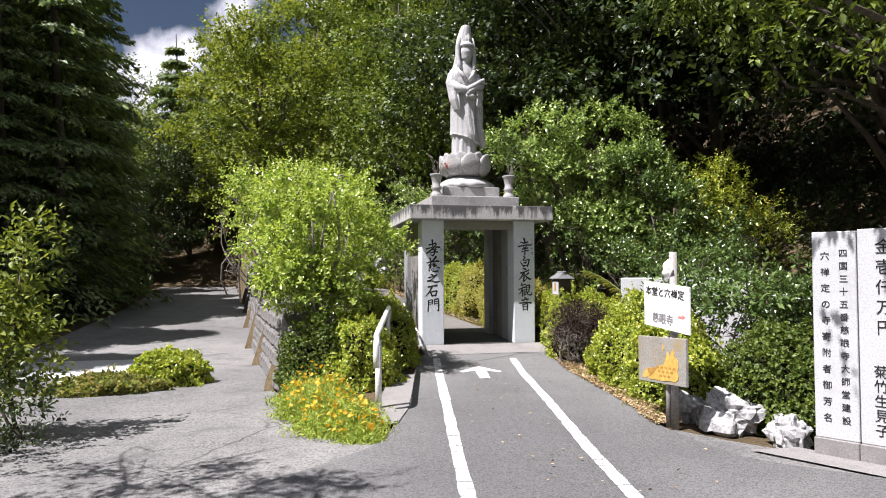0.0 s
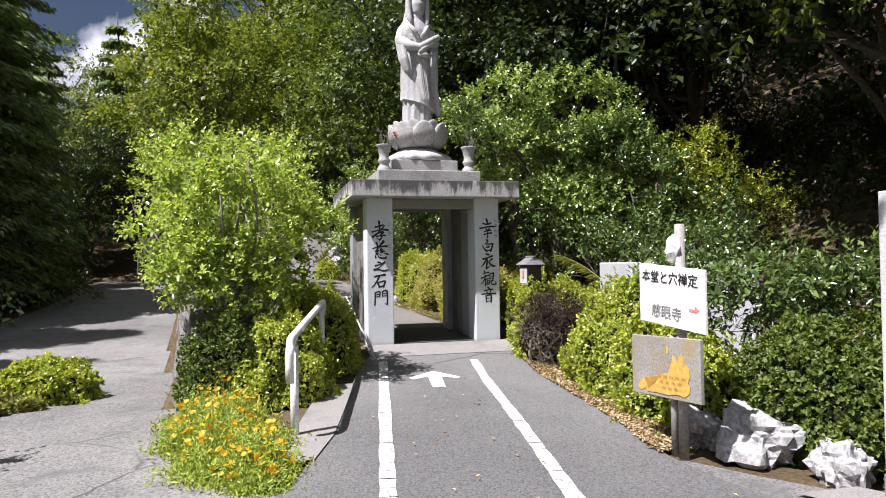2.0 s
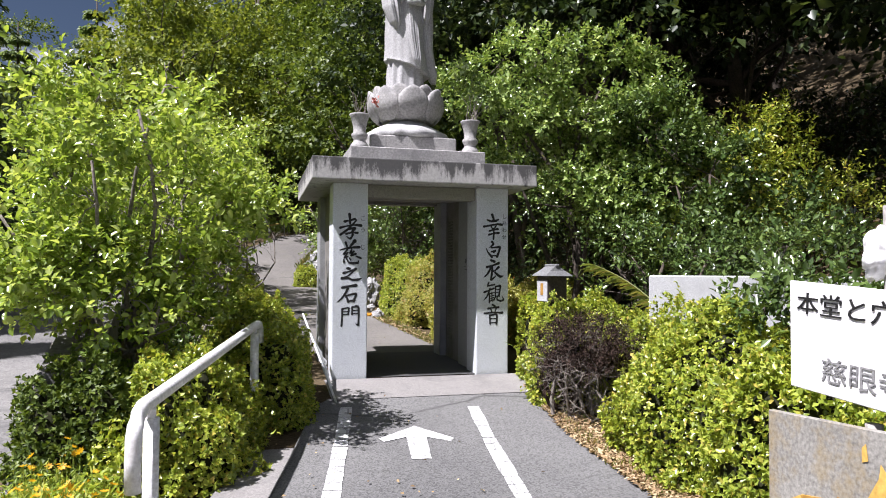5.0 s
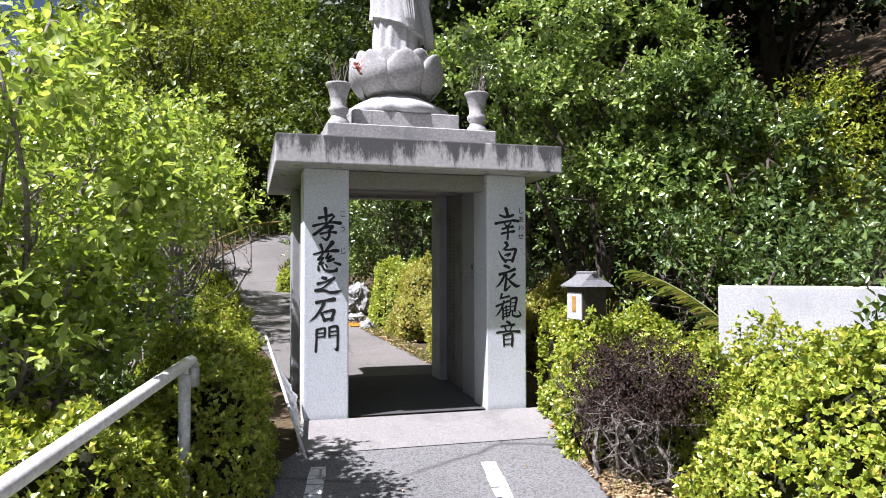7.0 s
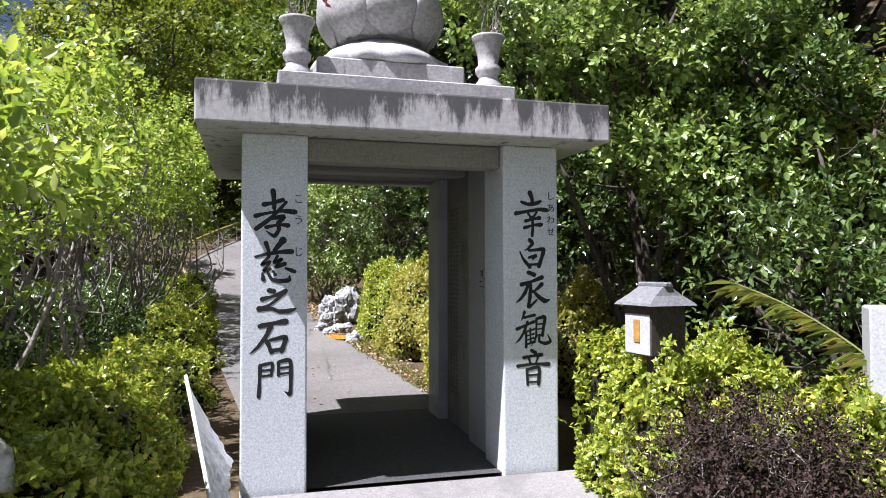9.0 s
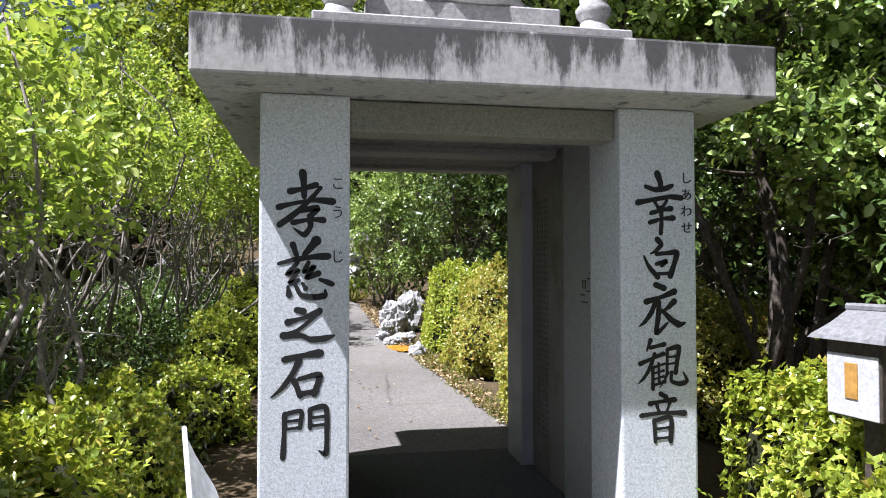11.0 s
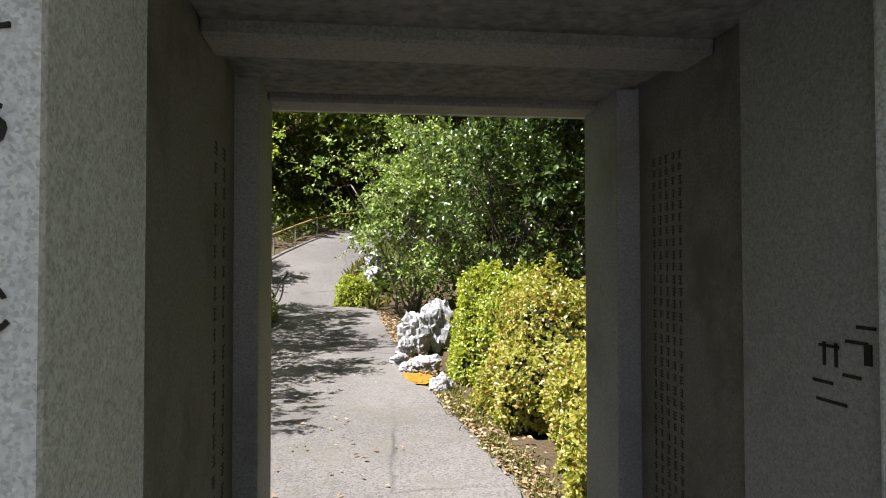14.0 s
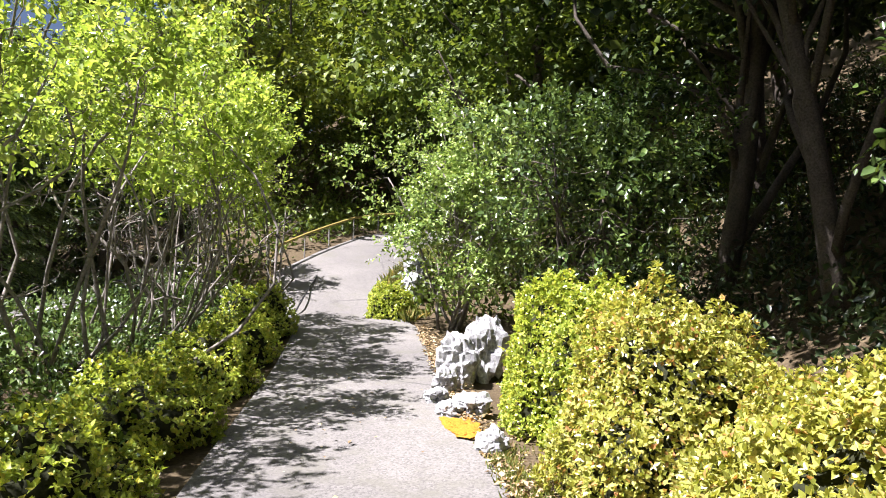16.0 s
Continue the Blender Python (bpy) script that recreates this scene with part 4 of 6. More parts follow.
b1 = board("board", -5.04, -5.86, 0.71, 1.15, 0.665, 1.1, M_SIGN, "white board with black hand-painted characters")
lettering("本堂と穴禅定", 0.096, (SX - 0.014, -5.14, 1.05), M_INK, b1, (90, 3.2, -90), squeeze=1.24, label="black hand-painted character")
lettering("慈眼寺", 0.105, (SX - 0.014, -5.27, 0.79), M_FADEDINK, b1, (90, 3.2, -90), squeeze=1.25, label="black hand-painted character")
bm = bmesh.new()
bm.faces.new([bm.verts.new((SX - 0.0135, -5.68 - q, 0.81 + r)) for q, r in ((0, 0), (0.07, 0), (0.07, -0.015), (0.13, 0.015), (0.07, 0.04), (0.07, 0.02), (0, 0.02))])
part("arrow", bm, M_RED, b1, "faded red arrow")
b2 = board("board", -4.91, -5.8, 0.13, 0.585, 0.19, 0.63, M_WOOD, "grey weathered board with peeling yellow paint", 0.03)
BY0, BY1 = -4.91, -5.8


def on_board(u, v):
    """A place on the weathered board's face: u along it, v up it."""
    return (SX - 0.0175, BY0 + (BY1 - BY0) * u, 0.13 + 0.06 * u + v * (0.455 - 0.015 * u))


def patch(name, pts, mat, label, lift=0.0):
    bm = bmesh.new()
    f = bm.faces.new([bm.verts.new(Vector(on_board(u, v)) - Vector((lift, 0, 0))) for u, v in pts])
    e = bmesh.ops.extrude_face_region(bm, geom=[f])
    for v in (g for g in e["geom"] if isinstance(g, bmesh.types.BMVert)):
        v.co.x -= 0.0015
    bmesh.ops.triangulate(bm, faces=bm.faces[:])
    return part(name, bm, mat, b2, label)


patch("paint_patch", [(0.1, 0.1), (0.16, 0.07), (0.22, 0.12), (0.26, 0.06), (0.4, 0.07), (0.55, 0.06), (0.7, 0.09), (0.8, 0.07), (0.86, 0.14), (0.87, 0.24), (0.84, 0.3), (0.87, 0.4), (0.86, 0.52), (0.82, 0.6), (0.83, 0.5), (0.79, 0.66), (0.77, 0.76), (0.72, 0.7), (0.7, 0.6), (0.68, 0.64), (0.64, 0.74), (0.63, 0.62), (0.6, 0.52), (0.57, 0.42), (0.5, 0.4), (0.44, 0.36), (0.36, 0.33), (0.22, 0.3), (0.14, 0.22)], M_YELLOW, "peeling yellow paint")
patch("rust_stain", [(0.21, 0.29), (0.44, 0.35), (0.38, 0.24), (0.27, 0.12)], M_RUST, "brown bare patch in the paint", 0.002)
patch("paint_flake", [(0.55, 0.72), (0.58, 0.74), (0.57, 0.88), (0.55, 0.84)], M_YELLOW, "flake of yellow paint")
bm = bmesh.new()
for r in range(3):
    for k in range(5 - r):
        u0 = 0.42 + 0.085 * k + 0.03 * r
        p0, p1 = on_board(u0, 0.33 - 0.09 * r), on_board(u0 + 0.05, 0.37 - 0.09 * r)
        bbox(p0[0] - 0.003, p0[0] - 0.0012, p1[1], p0[1], p0[2], p1[2], bm=bm)
part("faded_print", bm, M_RUST, b2, "faded brown print")["kind"] = "stuff"
# white cloth knotted round the post
bm = bmesh.new()
bmesh.ops.create_icosphere(bm, subdivisions=4, radius=1)
for v in bm.verts:
    n = noise.noise(v.co * 2.5) * 0.35
    v.co = Vector((v.co.x * 0.07, v.co.y * 0.075, v.co.z * 0.12)) * (1 + n)
    if v.co.z < -0.03:
        v.co.y += (v.co.z + 0.03) * -0.5
cl = part("cloth", bm, M_BAG, sign, "crumpled white cloth tied round the post", True)
cl.scale = (0.85, 0.85, 0.8)
cl.location = (SX + 0.04, SY - 0.03, 1.25)

# ---- donor tablets ----
def tablet(p, q, z0, z1, thick, label):
    """An upright stone slab whose face runs in plan from p to q."""
    t = thing("stone_tablet", label, "stone tablet", "donor tablets")
    P, Q = Vector((*p, 0)), Vector((*q, 0))
    L = (Q - P).length
    ang = math.degrees(math.atan2(Q.y - P.y, Q.x - P.x))
    m = pose(p[0], p[1], 0, 0, 0, ang)
    s = part("slab", bbox(0.002, L - 0.002, 0, thick, z0 + 0.14, z1, 0.006), M_TABLET, t)
    b = part("base", bbox(0.0, L, -0.03, thick + 0.03, z0 - 0.1, z0 + 0.14, 0.006), M_CONCRETE, t, "rough concrete base")
    t.matrix_basis = m
    return t, L


TA = (1.07, -6.58)
ux, uy = 0.5, -0.866
def tp(s):
    return (TA[0] + ux * s, TA[1] + uy * s)
t1, L1 = tablet(tp(0), tp(0.33), -0.24, 1.56, 0.14, "pale grey upright stone tablet with columns of black characters")
lettering("穴禅定の寺寄附者御芳名", 0.072, (0.1, -0.002, 1.36), M_INK, t1.children[0], (90, 0, 0), step=0.13, label="black character")
lettering("四国三十五番慈眼寺大師堂建設", 0.068, (0.235, -0.002, 1.38), M_INK, t1.children[0], (90, 0, 0), step=0.102, label="black character")
t2, L2 = tablet(tp(0.335), tp(0.72), -0.24, 1.57, 0.14, "pale grey upright stone tablet naming a sum in black")
lettering("金壱仟万円", 0.125, (0.185, -0.002, 1.42), M_INK, t2.children[0], (90, 0, 0), step=0.155, label="black character")
lettering("菊竹生見子", 0.105, (0.15, -0.002, 0.46), M_INK, t2.children[0], (90, 0, 0), step=0.112, label="black character")
tablet(tp(0.725), tp(1.25), -0.24, 1.57, 0.14, "pale grey upright stone tablet beside two others")
strip("kerb", np.arange(-8.6, -6.2, 0.2), ip([-8.6, -6.2], [1.75, 0.5]), ip([-8.6, -6.2], [2.1, 0.95]), M_CONCRETE, 0.03, 2, "pale concrete strip before the stone tablets", "kerb")

# low stone monument behind the hedge
mon = thing("low_stone_monument", "low pale stone slab standing behind the clipped hedge", "monument")
part("slab", bbox(0, 1.9, 0, 0.22, -0.3, 1.25, 0.01), M_TABLET, mon)
part("base", bbox(-0.06, 1.96, -0.06, 0.28, -0.4, 0.12, 0.01), M_CONCRETE, mon, "rough concrete base")
mon.matrix_basis = pose(1.82, -1.62, -0.1, 0, 0, -38)

# small shrine on a post in the hedge
sh = thing("small_shrine", "tiny wooden shrine with a grey hipped roof in the hedge", "shrine", loc=(1.13, -0.93, 0.04))
part("body", bbox(-0.15, 0.15, -0.15, 0.15, 0.9, 1.18, 0.006), M_DARKWOOD, sh)
part("front_panel", bbox(-0.14, 0.14, -0.158, -0.148, 0.905, 1.13, 0.003), M_TABLET, sh, "pale grey front board")
part("door", bbox(-0.035, 0.035, -0.164, -0.157, 0.97, 1.1, 0.002), M_RUST, sh, "small brown wooden door")
part("post", bbox(-0.05, 0.05, -0.045, 0.055, -0.2, 0.92, 0.01), M_DARKWOOD, sh)
bm = bmesh.new()
rows = [(0.216, 0.2, 1.165, 0.0), (0.2, 0.19, 1.195, 0.0), (0.16, 0.12, 1.235, 0), (0.14, 0.03, 1.285, 0)]
ringv = []
for hx, hy, z, _ in rows:
    ringv.append([bm.verts.new((sx * hx, sy * hy, z + (0.015 if abs(hx) > 0.21 else 0))) for sx, sy in ((-1, -1), (1, -1), (1, 1), (-1, 1))])
for r0, r1 in zip(ringv, ringv[1:]):
    for k in range(4):
        bm.faces.new((r0[k], r0[(k + 1) % 4], r1[(k + 1) % 4], r1[k]))
bm.faces.new(ringv[0][::-1])
bm.faces.new(ringv[-1])
part("roof", bm, M_ROOF, sh, "grey tiled roof")
part("ridge", bbox(-0.16, 0.16, -0.03, 0.03, 1.28, 1.31, 0.008), M_ROOF, sh)
sh.rotation_euler = (0, 0, radians(-84))
sh.scale = (0.73, 0.73, 0.93)


# ---- rocks ----
def rock(x, y, sx, sy, sz, seed, label, lift=0.0, mat=M_ROCK):
    bm = bmesh.new()
    bmesh.ops.create_icosphere(bm, subdivisions=4, radius=1)
    o = Vector((seed * 3.1, seed * 1.7, seed * 0.9))
    for v in bm.verts:
        c = v.co.copy()
        n = noise.noise(c * 1.3 + o) * 0.5 + abs(noise.noise(c * 2.7 + o)) * 0.35 + noise.noise(c * 6 + o) * 0.12 - abs(noise.noise(c * 4.3 - o)) * 0.14 + 0.04 + noise.noise(c * 13 + o) * 0.03
        q = 0.5 * Vector([round(k * 2.2) / 2.2 for k in c])
        c = c * 0.62 + q * 0.5
        v.co = Vector((c.x * sx, c.y * sy, c.z * sz)) * (0.9 + n)
    ob = part("rock", bm, mat)
    ob.location = (x, y, lz(x, y) + sz * 0.45 + lift)
    return tagged(ob, label, "rock", "garden rocks")


rock(0.98, -5.55, 0.3, 0.38, 0.26, 1, "rugged white and grey limestone rock under the hedge")
rock(0.78, -5.2, 0.16, 0.2, 0.2, 2, "dark grey limestone rock under the hedge")
rock(1.12, -6.22, 0.16, 0.22, 0.2, 3, "grey limestone rock beside the tablet")
rock(0.5, 8.5, 0.25, 0.3, 0.34, 4, "tall white limestone rock at the path edge", 0.08)
rock(0.8, 8.9, 0.25, 0.32, 0.42, 12, "white limestone boulder behind a smaller one", 0.12)
rock(0.2, 7.6, 0.13, 0.17, 0.1, 13, "flat white limestone rock at the path edge")
rock(0.3, 8.0, 0.14, 0.17, 0.2, 5, "grey limestone rock at the path edge")
rock(0.5, 7.2, 0.17, 0.26, 0.14, 6, "low white limestone rock at the path edge")
rock(0.3, 7.1, 0.12, 0.16, 0.1, 7, "small white limestone rock at the path edge")
rock(0.52, 6.0, 0.12, 0.14, 0.13, 8, "small white limestone rock beside orange moss")
rock(0.05, 14.4, 0.25, 0.5, 0.3, 9, "pale limestone rock beside the ramp")
rock(0.15, 15.2, 0.3, 0.4, 0.4, 10, "pale limestone rock beside the ramp")
for k in range(16):
    y = 13.6 + 2.6 * k / 15
    q = float(rng.uniform(0.07, 0.16))
    rock(BR(y) + 0.08 + float(rng.uniform(0, 0.4)), y, q, q * 1.2, q * 0.8, 20 + k, "small white rubble stone heaped beside the ramp")
mo = rock(0.36, 6.7, 0.18, 0.4, 0.05, 11, "orange moss cushion at the path edge", -0.02, M_MOSS)
mo["category"], mo["group"] = "moss", "moss"
mo.name = "moss"

# ---- retaining wall of stones ----
wall = thing("retaining_wall", "dark dry-laid stone retaining wall along the lane", "wall")
wall["kind"] = "structure"
ys = list(np.arange(-2.4, 30, 0.6))
vs, fs = [], []
for y in ys:
    x, t = float(wall_x(y)), float(wall_top(y))
    b = float(road_z(y)) - 0.2
    vs += [(x - 0.02, y, b), (x + 0.14, y, t), (x + 0.5, y, t), (x + 0.5, y, b)]
for i in range(len(ys) - 1):
    for k in range(4):
        fs.append((i * 4 + k, i * 4 + (k + 1) % 4, i * 4 + 4 + (k + 1) % 4, i * 4 + 4 + k))
fs += [(3, 2, 1, 0), tuple(len(vs) - 4 + k for k in range(4))]
raw("wall_core", vs, fs, M_WALLSTONE, wall)
bm = bbox(-0.06, 0.06, -0.17, 0.17, -0.11, 0.11, 0.035, 1)
stone_me = bpy.data.meshes.new("stone")
bm.to_mesh(stone_me)
bm.free()
stone_me.materials.append(M_WALLSTONE)
cnt = 0
y = -2.3
while y < 14 and cnt < 260:
    b, t = float(road_z(y)), float(wall_top(y))
    nrow = max(2, int((t - b) / 0.23))
    for r in range(nrow):
        z = b + 0.12 + r * 0.23
        s = (z - b) / (t - b)
        o = new("stone", stone_me)
        o.parent = wall
        yy = y + (0.18 if r % 2 else 0)
        o.location = (float(wall_x(yy)) - 0.0 + 0.16 * s, yy, z)
        o.scale = (1, float(rng.uniform(0.85, 1.05)), float(rng.uniform(0.85, 1.03)))
        o.rotation_euler = (float(rng.normal() * 0.05), 0.14, radians(6) + float(rng.normal() * 0.05))
        cnt += 1
    y += 0.36

# ---- fence and ramp rail far up the path ----
fence = thing("path_fence", "thin grey fence posts with a wire beside the rising path", "fence")
fx = lambda y: BL(y) - 0.08
prev = None
for k, y in enumerate(np.arange(13.4, 20, 0.8)):
    x = fx(y)
    z = float(path_z(y))
    vs, fs = tubes([[(x, y, z - 0.3, 0.018), (x, y, z + 0.5, 0.016)]], 6)
    raw("post", vs, fs, M_POST, fence)
    if prev:
        vs, fs = tubes([[(*prev, 0.03), (x, y, z + 0.5, 0.03)]], 6)
        raw("rail", vs, fs, M_MOSSWOOD, fence, "mossy yellowish rail")
    prev = (x, y, z + 0.5)
vs, fs = tubes([[(-2.45, 14.2, 0.9, 0.02), (-2.36, 14.3, 2.6, 0.014)]], 6)
tagged(raw("pole", vs, fs, M_TWIG), "thin leaning pale pole beside the ramp", "pole")
vs, fs = tubes([bend((-1.95, 12.9, 0.72), (-1.85, 15.2, 1.37), 0.016, 0.014, 10, 0.05)], 6)
tagged(raw("hose", vs, fs, M_INK), "black hose lying along the concrete ramp", "hose")

# white plastic sheet hung on a stick that leans beside the gate
sheet_thing = thing("plastic_sheet", "crumpled white plastic sheet on a leaning stick by the pillar", "plastic sheet")
s0, s1 = Vector((-1.03, -0.95, -0.1)), Vector((-1.3, 0.05, 0.72))
vs, fs = tubes([[(*s0, 0.011), (*s0.lerp(s1, 0.5), 0.011), (*s1, 0.01)]], 8)
raw("stick", vs, fs, M_WHITEMETAL, sheet_thing, "thin white stick", True)
bm = bmesh.new()
grid = []
for i in range(25):
    row = []
    for k in range(19):
        u, v = i / 24, k / 18
        p = s0.lerp(s1, 0.36 + 0.62 * u) + Vector((0.17 * v * (0.4 + u), 0.1 * v, -0.5 * v * (0.35 + 0.65 * u) - 0.012))
        q = Vector((u * 3.0, v * 2.6, 0.4))
        p += Vector((0.8, -0.6, 0.1)) * (0.05 * abs(noise.noise(q * 1.7)) + 0.018 * noise.noise(q * 5.0)) * (0.25 + v)
        p.z = max(p.z, 0.02)
        row.append(bm.verts.new(p))
    grid.append(row)
for a, b in zip(grid, grid[1:]):
    for k in range(18):
        bm.faces.new((a[k], a[k + 1], b[k + 1], b[k]))
part("sheet", bm, M_BAG, sheet_thing)
# ---- plants ----
def mound(cx, cy, rx, ry, h, name="azalea_bush", mat=L_AZALEA, dens=6200, size=0.037, label="clipped azalea bush with small yellow-green leaves", group="azalea bushes", z=None, turn=0.0, lump=0.3):
    """A clipped bush: a solid near-black core for its inner shade, with a shell of small leaves over an uneven round
    top.
    """
    z0 = lz(cx, cy) - 0.05 if z is None else z
    t = thing(name, label, "bush", group, (cx, cy, z0))
    t.rotation_euler = (0, 0, radians(turn))
    seed = Vector((cx * 2.3, cy * 1.9, h))

    def surf(d, k=1.0):
        q = (abs(d[0]) ** 2.2 + abs(d[1]) ** 2.2 + abs(d[2]) ** 2.2) ** (-1 / 2.2)
        v = Vector(d)
        n = 1 + lump * noise.noise(v * 2.2 + seed) + 0.13 * noise.noise(v * 6 + seed)
        return (d[0] * q * rx * n * k, d[1] * q * ry * n * k, max(0.0, d[2]) * q * h * n * k)
    # smaller solid lump whose dark colour stands for shade behind the leaves
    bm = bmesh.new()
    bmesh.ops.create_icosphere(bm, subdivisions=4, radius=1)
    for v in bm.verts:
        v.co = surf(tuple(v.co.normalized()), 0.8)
    part("inner_growth", bm, M_CORE, t, "solid dark core standing in for inner shade", True)
    area = 2.2 * h * (rx + ry) + 3.1 * rx * ry
    m = int(dens * area / 5)
    D = rng.normal(size=(m, 3))
    D[:, 2] = np.abs(D[:, 2]) * 0.9 + 0.02
    D = unit(D)
    C = np.array([surf(tuple(d), 1.0) for d in D])
    C = C * (1 - np.abs(rng.normal(size=(m, 1))) * 0.07)
    C = np.repeat(C, 5, 0)
    O = np.repeat(unit(D * np.array([1 / rx, 1 / ry, 1 / h])), 5, 0)
    O = unit(O + np.array([0, 0, 0.5]))
    n = len(C)
    U = unit(O * 0.55 + rng.normal(size=(n, 3)) * 0.7)
    N = unit(O + rng.normal(size=(n, 3)) * 0.3)
    C[:, 2] = np.maximum(C[:, 2], 0.03)
    Z = size * rng.uniform(0.6, 1.3, n)
    # a few longer shoots that stand proud of the clipping
    k = max(6, int(area * 9))
    idx = rng.integers(0, n, k)
    S, W, X = [], [], []
    for i in idx:
        L = rng.uniform(0.06, 0.16)
        for s in range(7):
            S.append(C[i] + O[i] * L * s / 6)
            W.append(O[i] + rng.normal(size=3) * 0.7)
            X.append(size * 1.1)
    S, W, X = np.array(S), unit(np.array(W)), np.array(X)
    blades("foliage", np.concatenate([C, S]), np.concatenate([N, unit(W + np.array([0, 0, 1.0]))]), np.concatenate([U, W]), np.concatenate([Z, X]), 0.33, mat, t)
    return t


def shrub(x, y, blobs, n, size, mat, label, name="shrub", group="", stems=7, stem_r=0.018, wide=0.28, bark=M_TWIG, clumps=46, spread=0.2, inner=0.55, lift=0.7, category="shrub", foot_r=0.14):
    """Many stems from one foot, and leaves in clumps round the blobs (offsets from the foot)."""
    t = thing(name, label, category, group, (x, y, lz(x, y) - 0.04))
    for k in range(stems):
        b = blobs[k % len(blobs)]
        foot = (rng.normal() * foot_r, rng.normal() * foot_r, 0)
        top = (b[0] + rng.normal() * b[3] * 0.35, b[1] + rng.normal() * b[4] * 0.35, b[2] + rng.uniform(-0.1, 0.5) * b[5])
        main = bend(foot, top, stem_r, stem_r * 0.4, 8, 0.07 + 0.2 * max(0, foot_r - 0.14))
        paths = [main]
        for _ in range(6 if foot_r < 0.2 else 9):
            i = int(rng.integers(3 if foot_r < 0.2 else 2, 8))
            a = main[i][:3]
            d = sphere_dirs(1, 0.5)[0]
            e = np.array(a) + d * np.mean(b[3:]) * rng.uniform(0.5, 0.95)
            br = bend(a, e, main[i][3] * 0.6, 0.003, 5, 0.08)
            paths.append(br)
            for _ in range(2):
                c = br[int(rng.integers(1, 5))]
                paths.append(bend(c[:3], np.array(c[:3]) + sphere_dirs(1, 0.4)[0] * np.mean(b[3:]) * 0.4, 0.004, 0.0015, 4, 0.1))
        vs, fs = tubes(paths, 5)
        raw("stem", vs, fs, bark, t, smooth=True)
    foliage("foliage", blobs, n, size, wide, mat, t, clumps, spread, inner, lift=lift)
    return t


def broadleaf(name, H, R, mat, n, leaf, label, z0=0.3, trunk=0.2, wide=0.38, group="forest trees", blobs_n=15):
    """A tree: tapered trunk, limbs and an uneven crown of leaves."""
    t = thing(name, label, "tree", group)
    lean = rng.normal(size=2) * 0.06 * H
    tr = bend((0, 0, -0.5), (lean[0], lean[1], H * 0.72), trunk, trunk * 0.3, 9, 0.02)
    vs, fs = tubes([tr], 9)
    raw("trunk", vs, fs, M_BARK, t, smooth=True)
    blobs = []
    for k in range(blobs_n):
        a = 2.4 * k + rng.uniform(-0.4, 0.4)
        f = k / (blobs_n - 1)
        r = R * (0.35 + 0.5 * math.sin(math.pi * (0.15 + 0.75 * f))) * rng.uniform(0.7, 1.1)
        z = H * (z0 + (0.92 - z0) * f)
        s = R * rng.uniform(0.36, 0.55) * (1.1 - 0.4 * f)
        c = (math.cos(a) * r + lean[0] * f, math.sin(a) * r + lean[1] * f, z)
        blobs.append((*c, s * 1.15, s * 1.15, s * 0.7))
        st = tr[max(1, min(8, int(f * 7) + 1))]
        vs, fs = tubes([bend(st[:3], c, st[3] * 0.5, 0.015, 6, 0.08)], 6)
        raw("limb", vs, fs, M_BARK, t, smooth=True)
    foliage("crown", blobs, n, leaf, wide, mat, t, 5, 0.3, 0.6, 0.5, lift=1.0, droop=0.15, flat=0.3)
    return t


def conifer(name, H, R, n, label):
    t = thing(name, label, "tree", "forest trees")
    vs, fs = tubes([bend((0, 0, -0.5), (0, 0, H), 0.24, 0.03, 8, 0.006)], 9)
    raw("trunk", vs, fs, M_BARK, t, smooth=True)
    P, U, W, br = [], [], [], []
    per = 64
    for k in range(n // per):
        f = ((k + rng.random()) / (n // per)) ** 0.85
        f = (int(f * 15) + 0.25 * rng.random()) / 15
        z = H * (0.08 + 0.9 * f)
        r = R * (1 - f) ** 0.8 * rng.uniform(0.5, 1.25) + 0.2
        a = 2.39996 * k + rng.uniform(-0.3, 0.3)
        o = np.array([math.cos(a), math.sin(a), 0])
        q = np.array([-o[1], o[0], 0])
        br.append([(0, 0, z, 0.03), (*(o * r * 0.5 + np.array([0, 0, z - r * 0.05])), 0.018), (*(o * r + np.array([0, 0, z - r * 0.28])), 0.006)])
        for _ in range(per):
            s = rng.uniform(0.15, 1.0) ** 0.8
            c = o * r * s + np.array([0, 0, z - r * 0.28 * s * s]) + q * rng.normal() * 0.2 * r * (1.15 - s) + rng.normal(size=3) * np.array([0.08, 0.08, 0.05])
            P.append(c)
            U.append(o * 0.7 + q * rng.normal() * 0.6 + np.array([0, 0, -0.45]))
            W.append(o * 0.55)
    vs, fs = tubes(br, 4)
    raw("bough_wood", vs, fs, M_BARK, t)["kind"] = "stuff"
    P, U = np.array(P), np.array(U)
    blades("crown", P, unit(np.array(W) + np.array([0, 0, 0.8]) + rng.normal(size=P.shape) * 0.4), U, 0.24 * rng.uniform(0.6, 1.3, len(P)), 0.2, L_CONIFER, t)
    return t


def plant_at(src, x, y, s=1.0, turn=0.0, first=False, sink=0.0):
    m = Matrix.Translation((x, y, lz(x, y) - sink)) @ Matrix.Rotation(radians(turn), 4, 'Z') @ Matrix.Scale(s, 4)
    if first:
        src.matrix_basis = m
        return src
    return copy_thing(src, m)


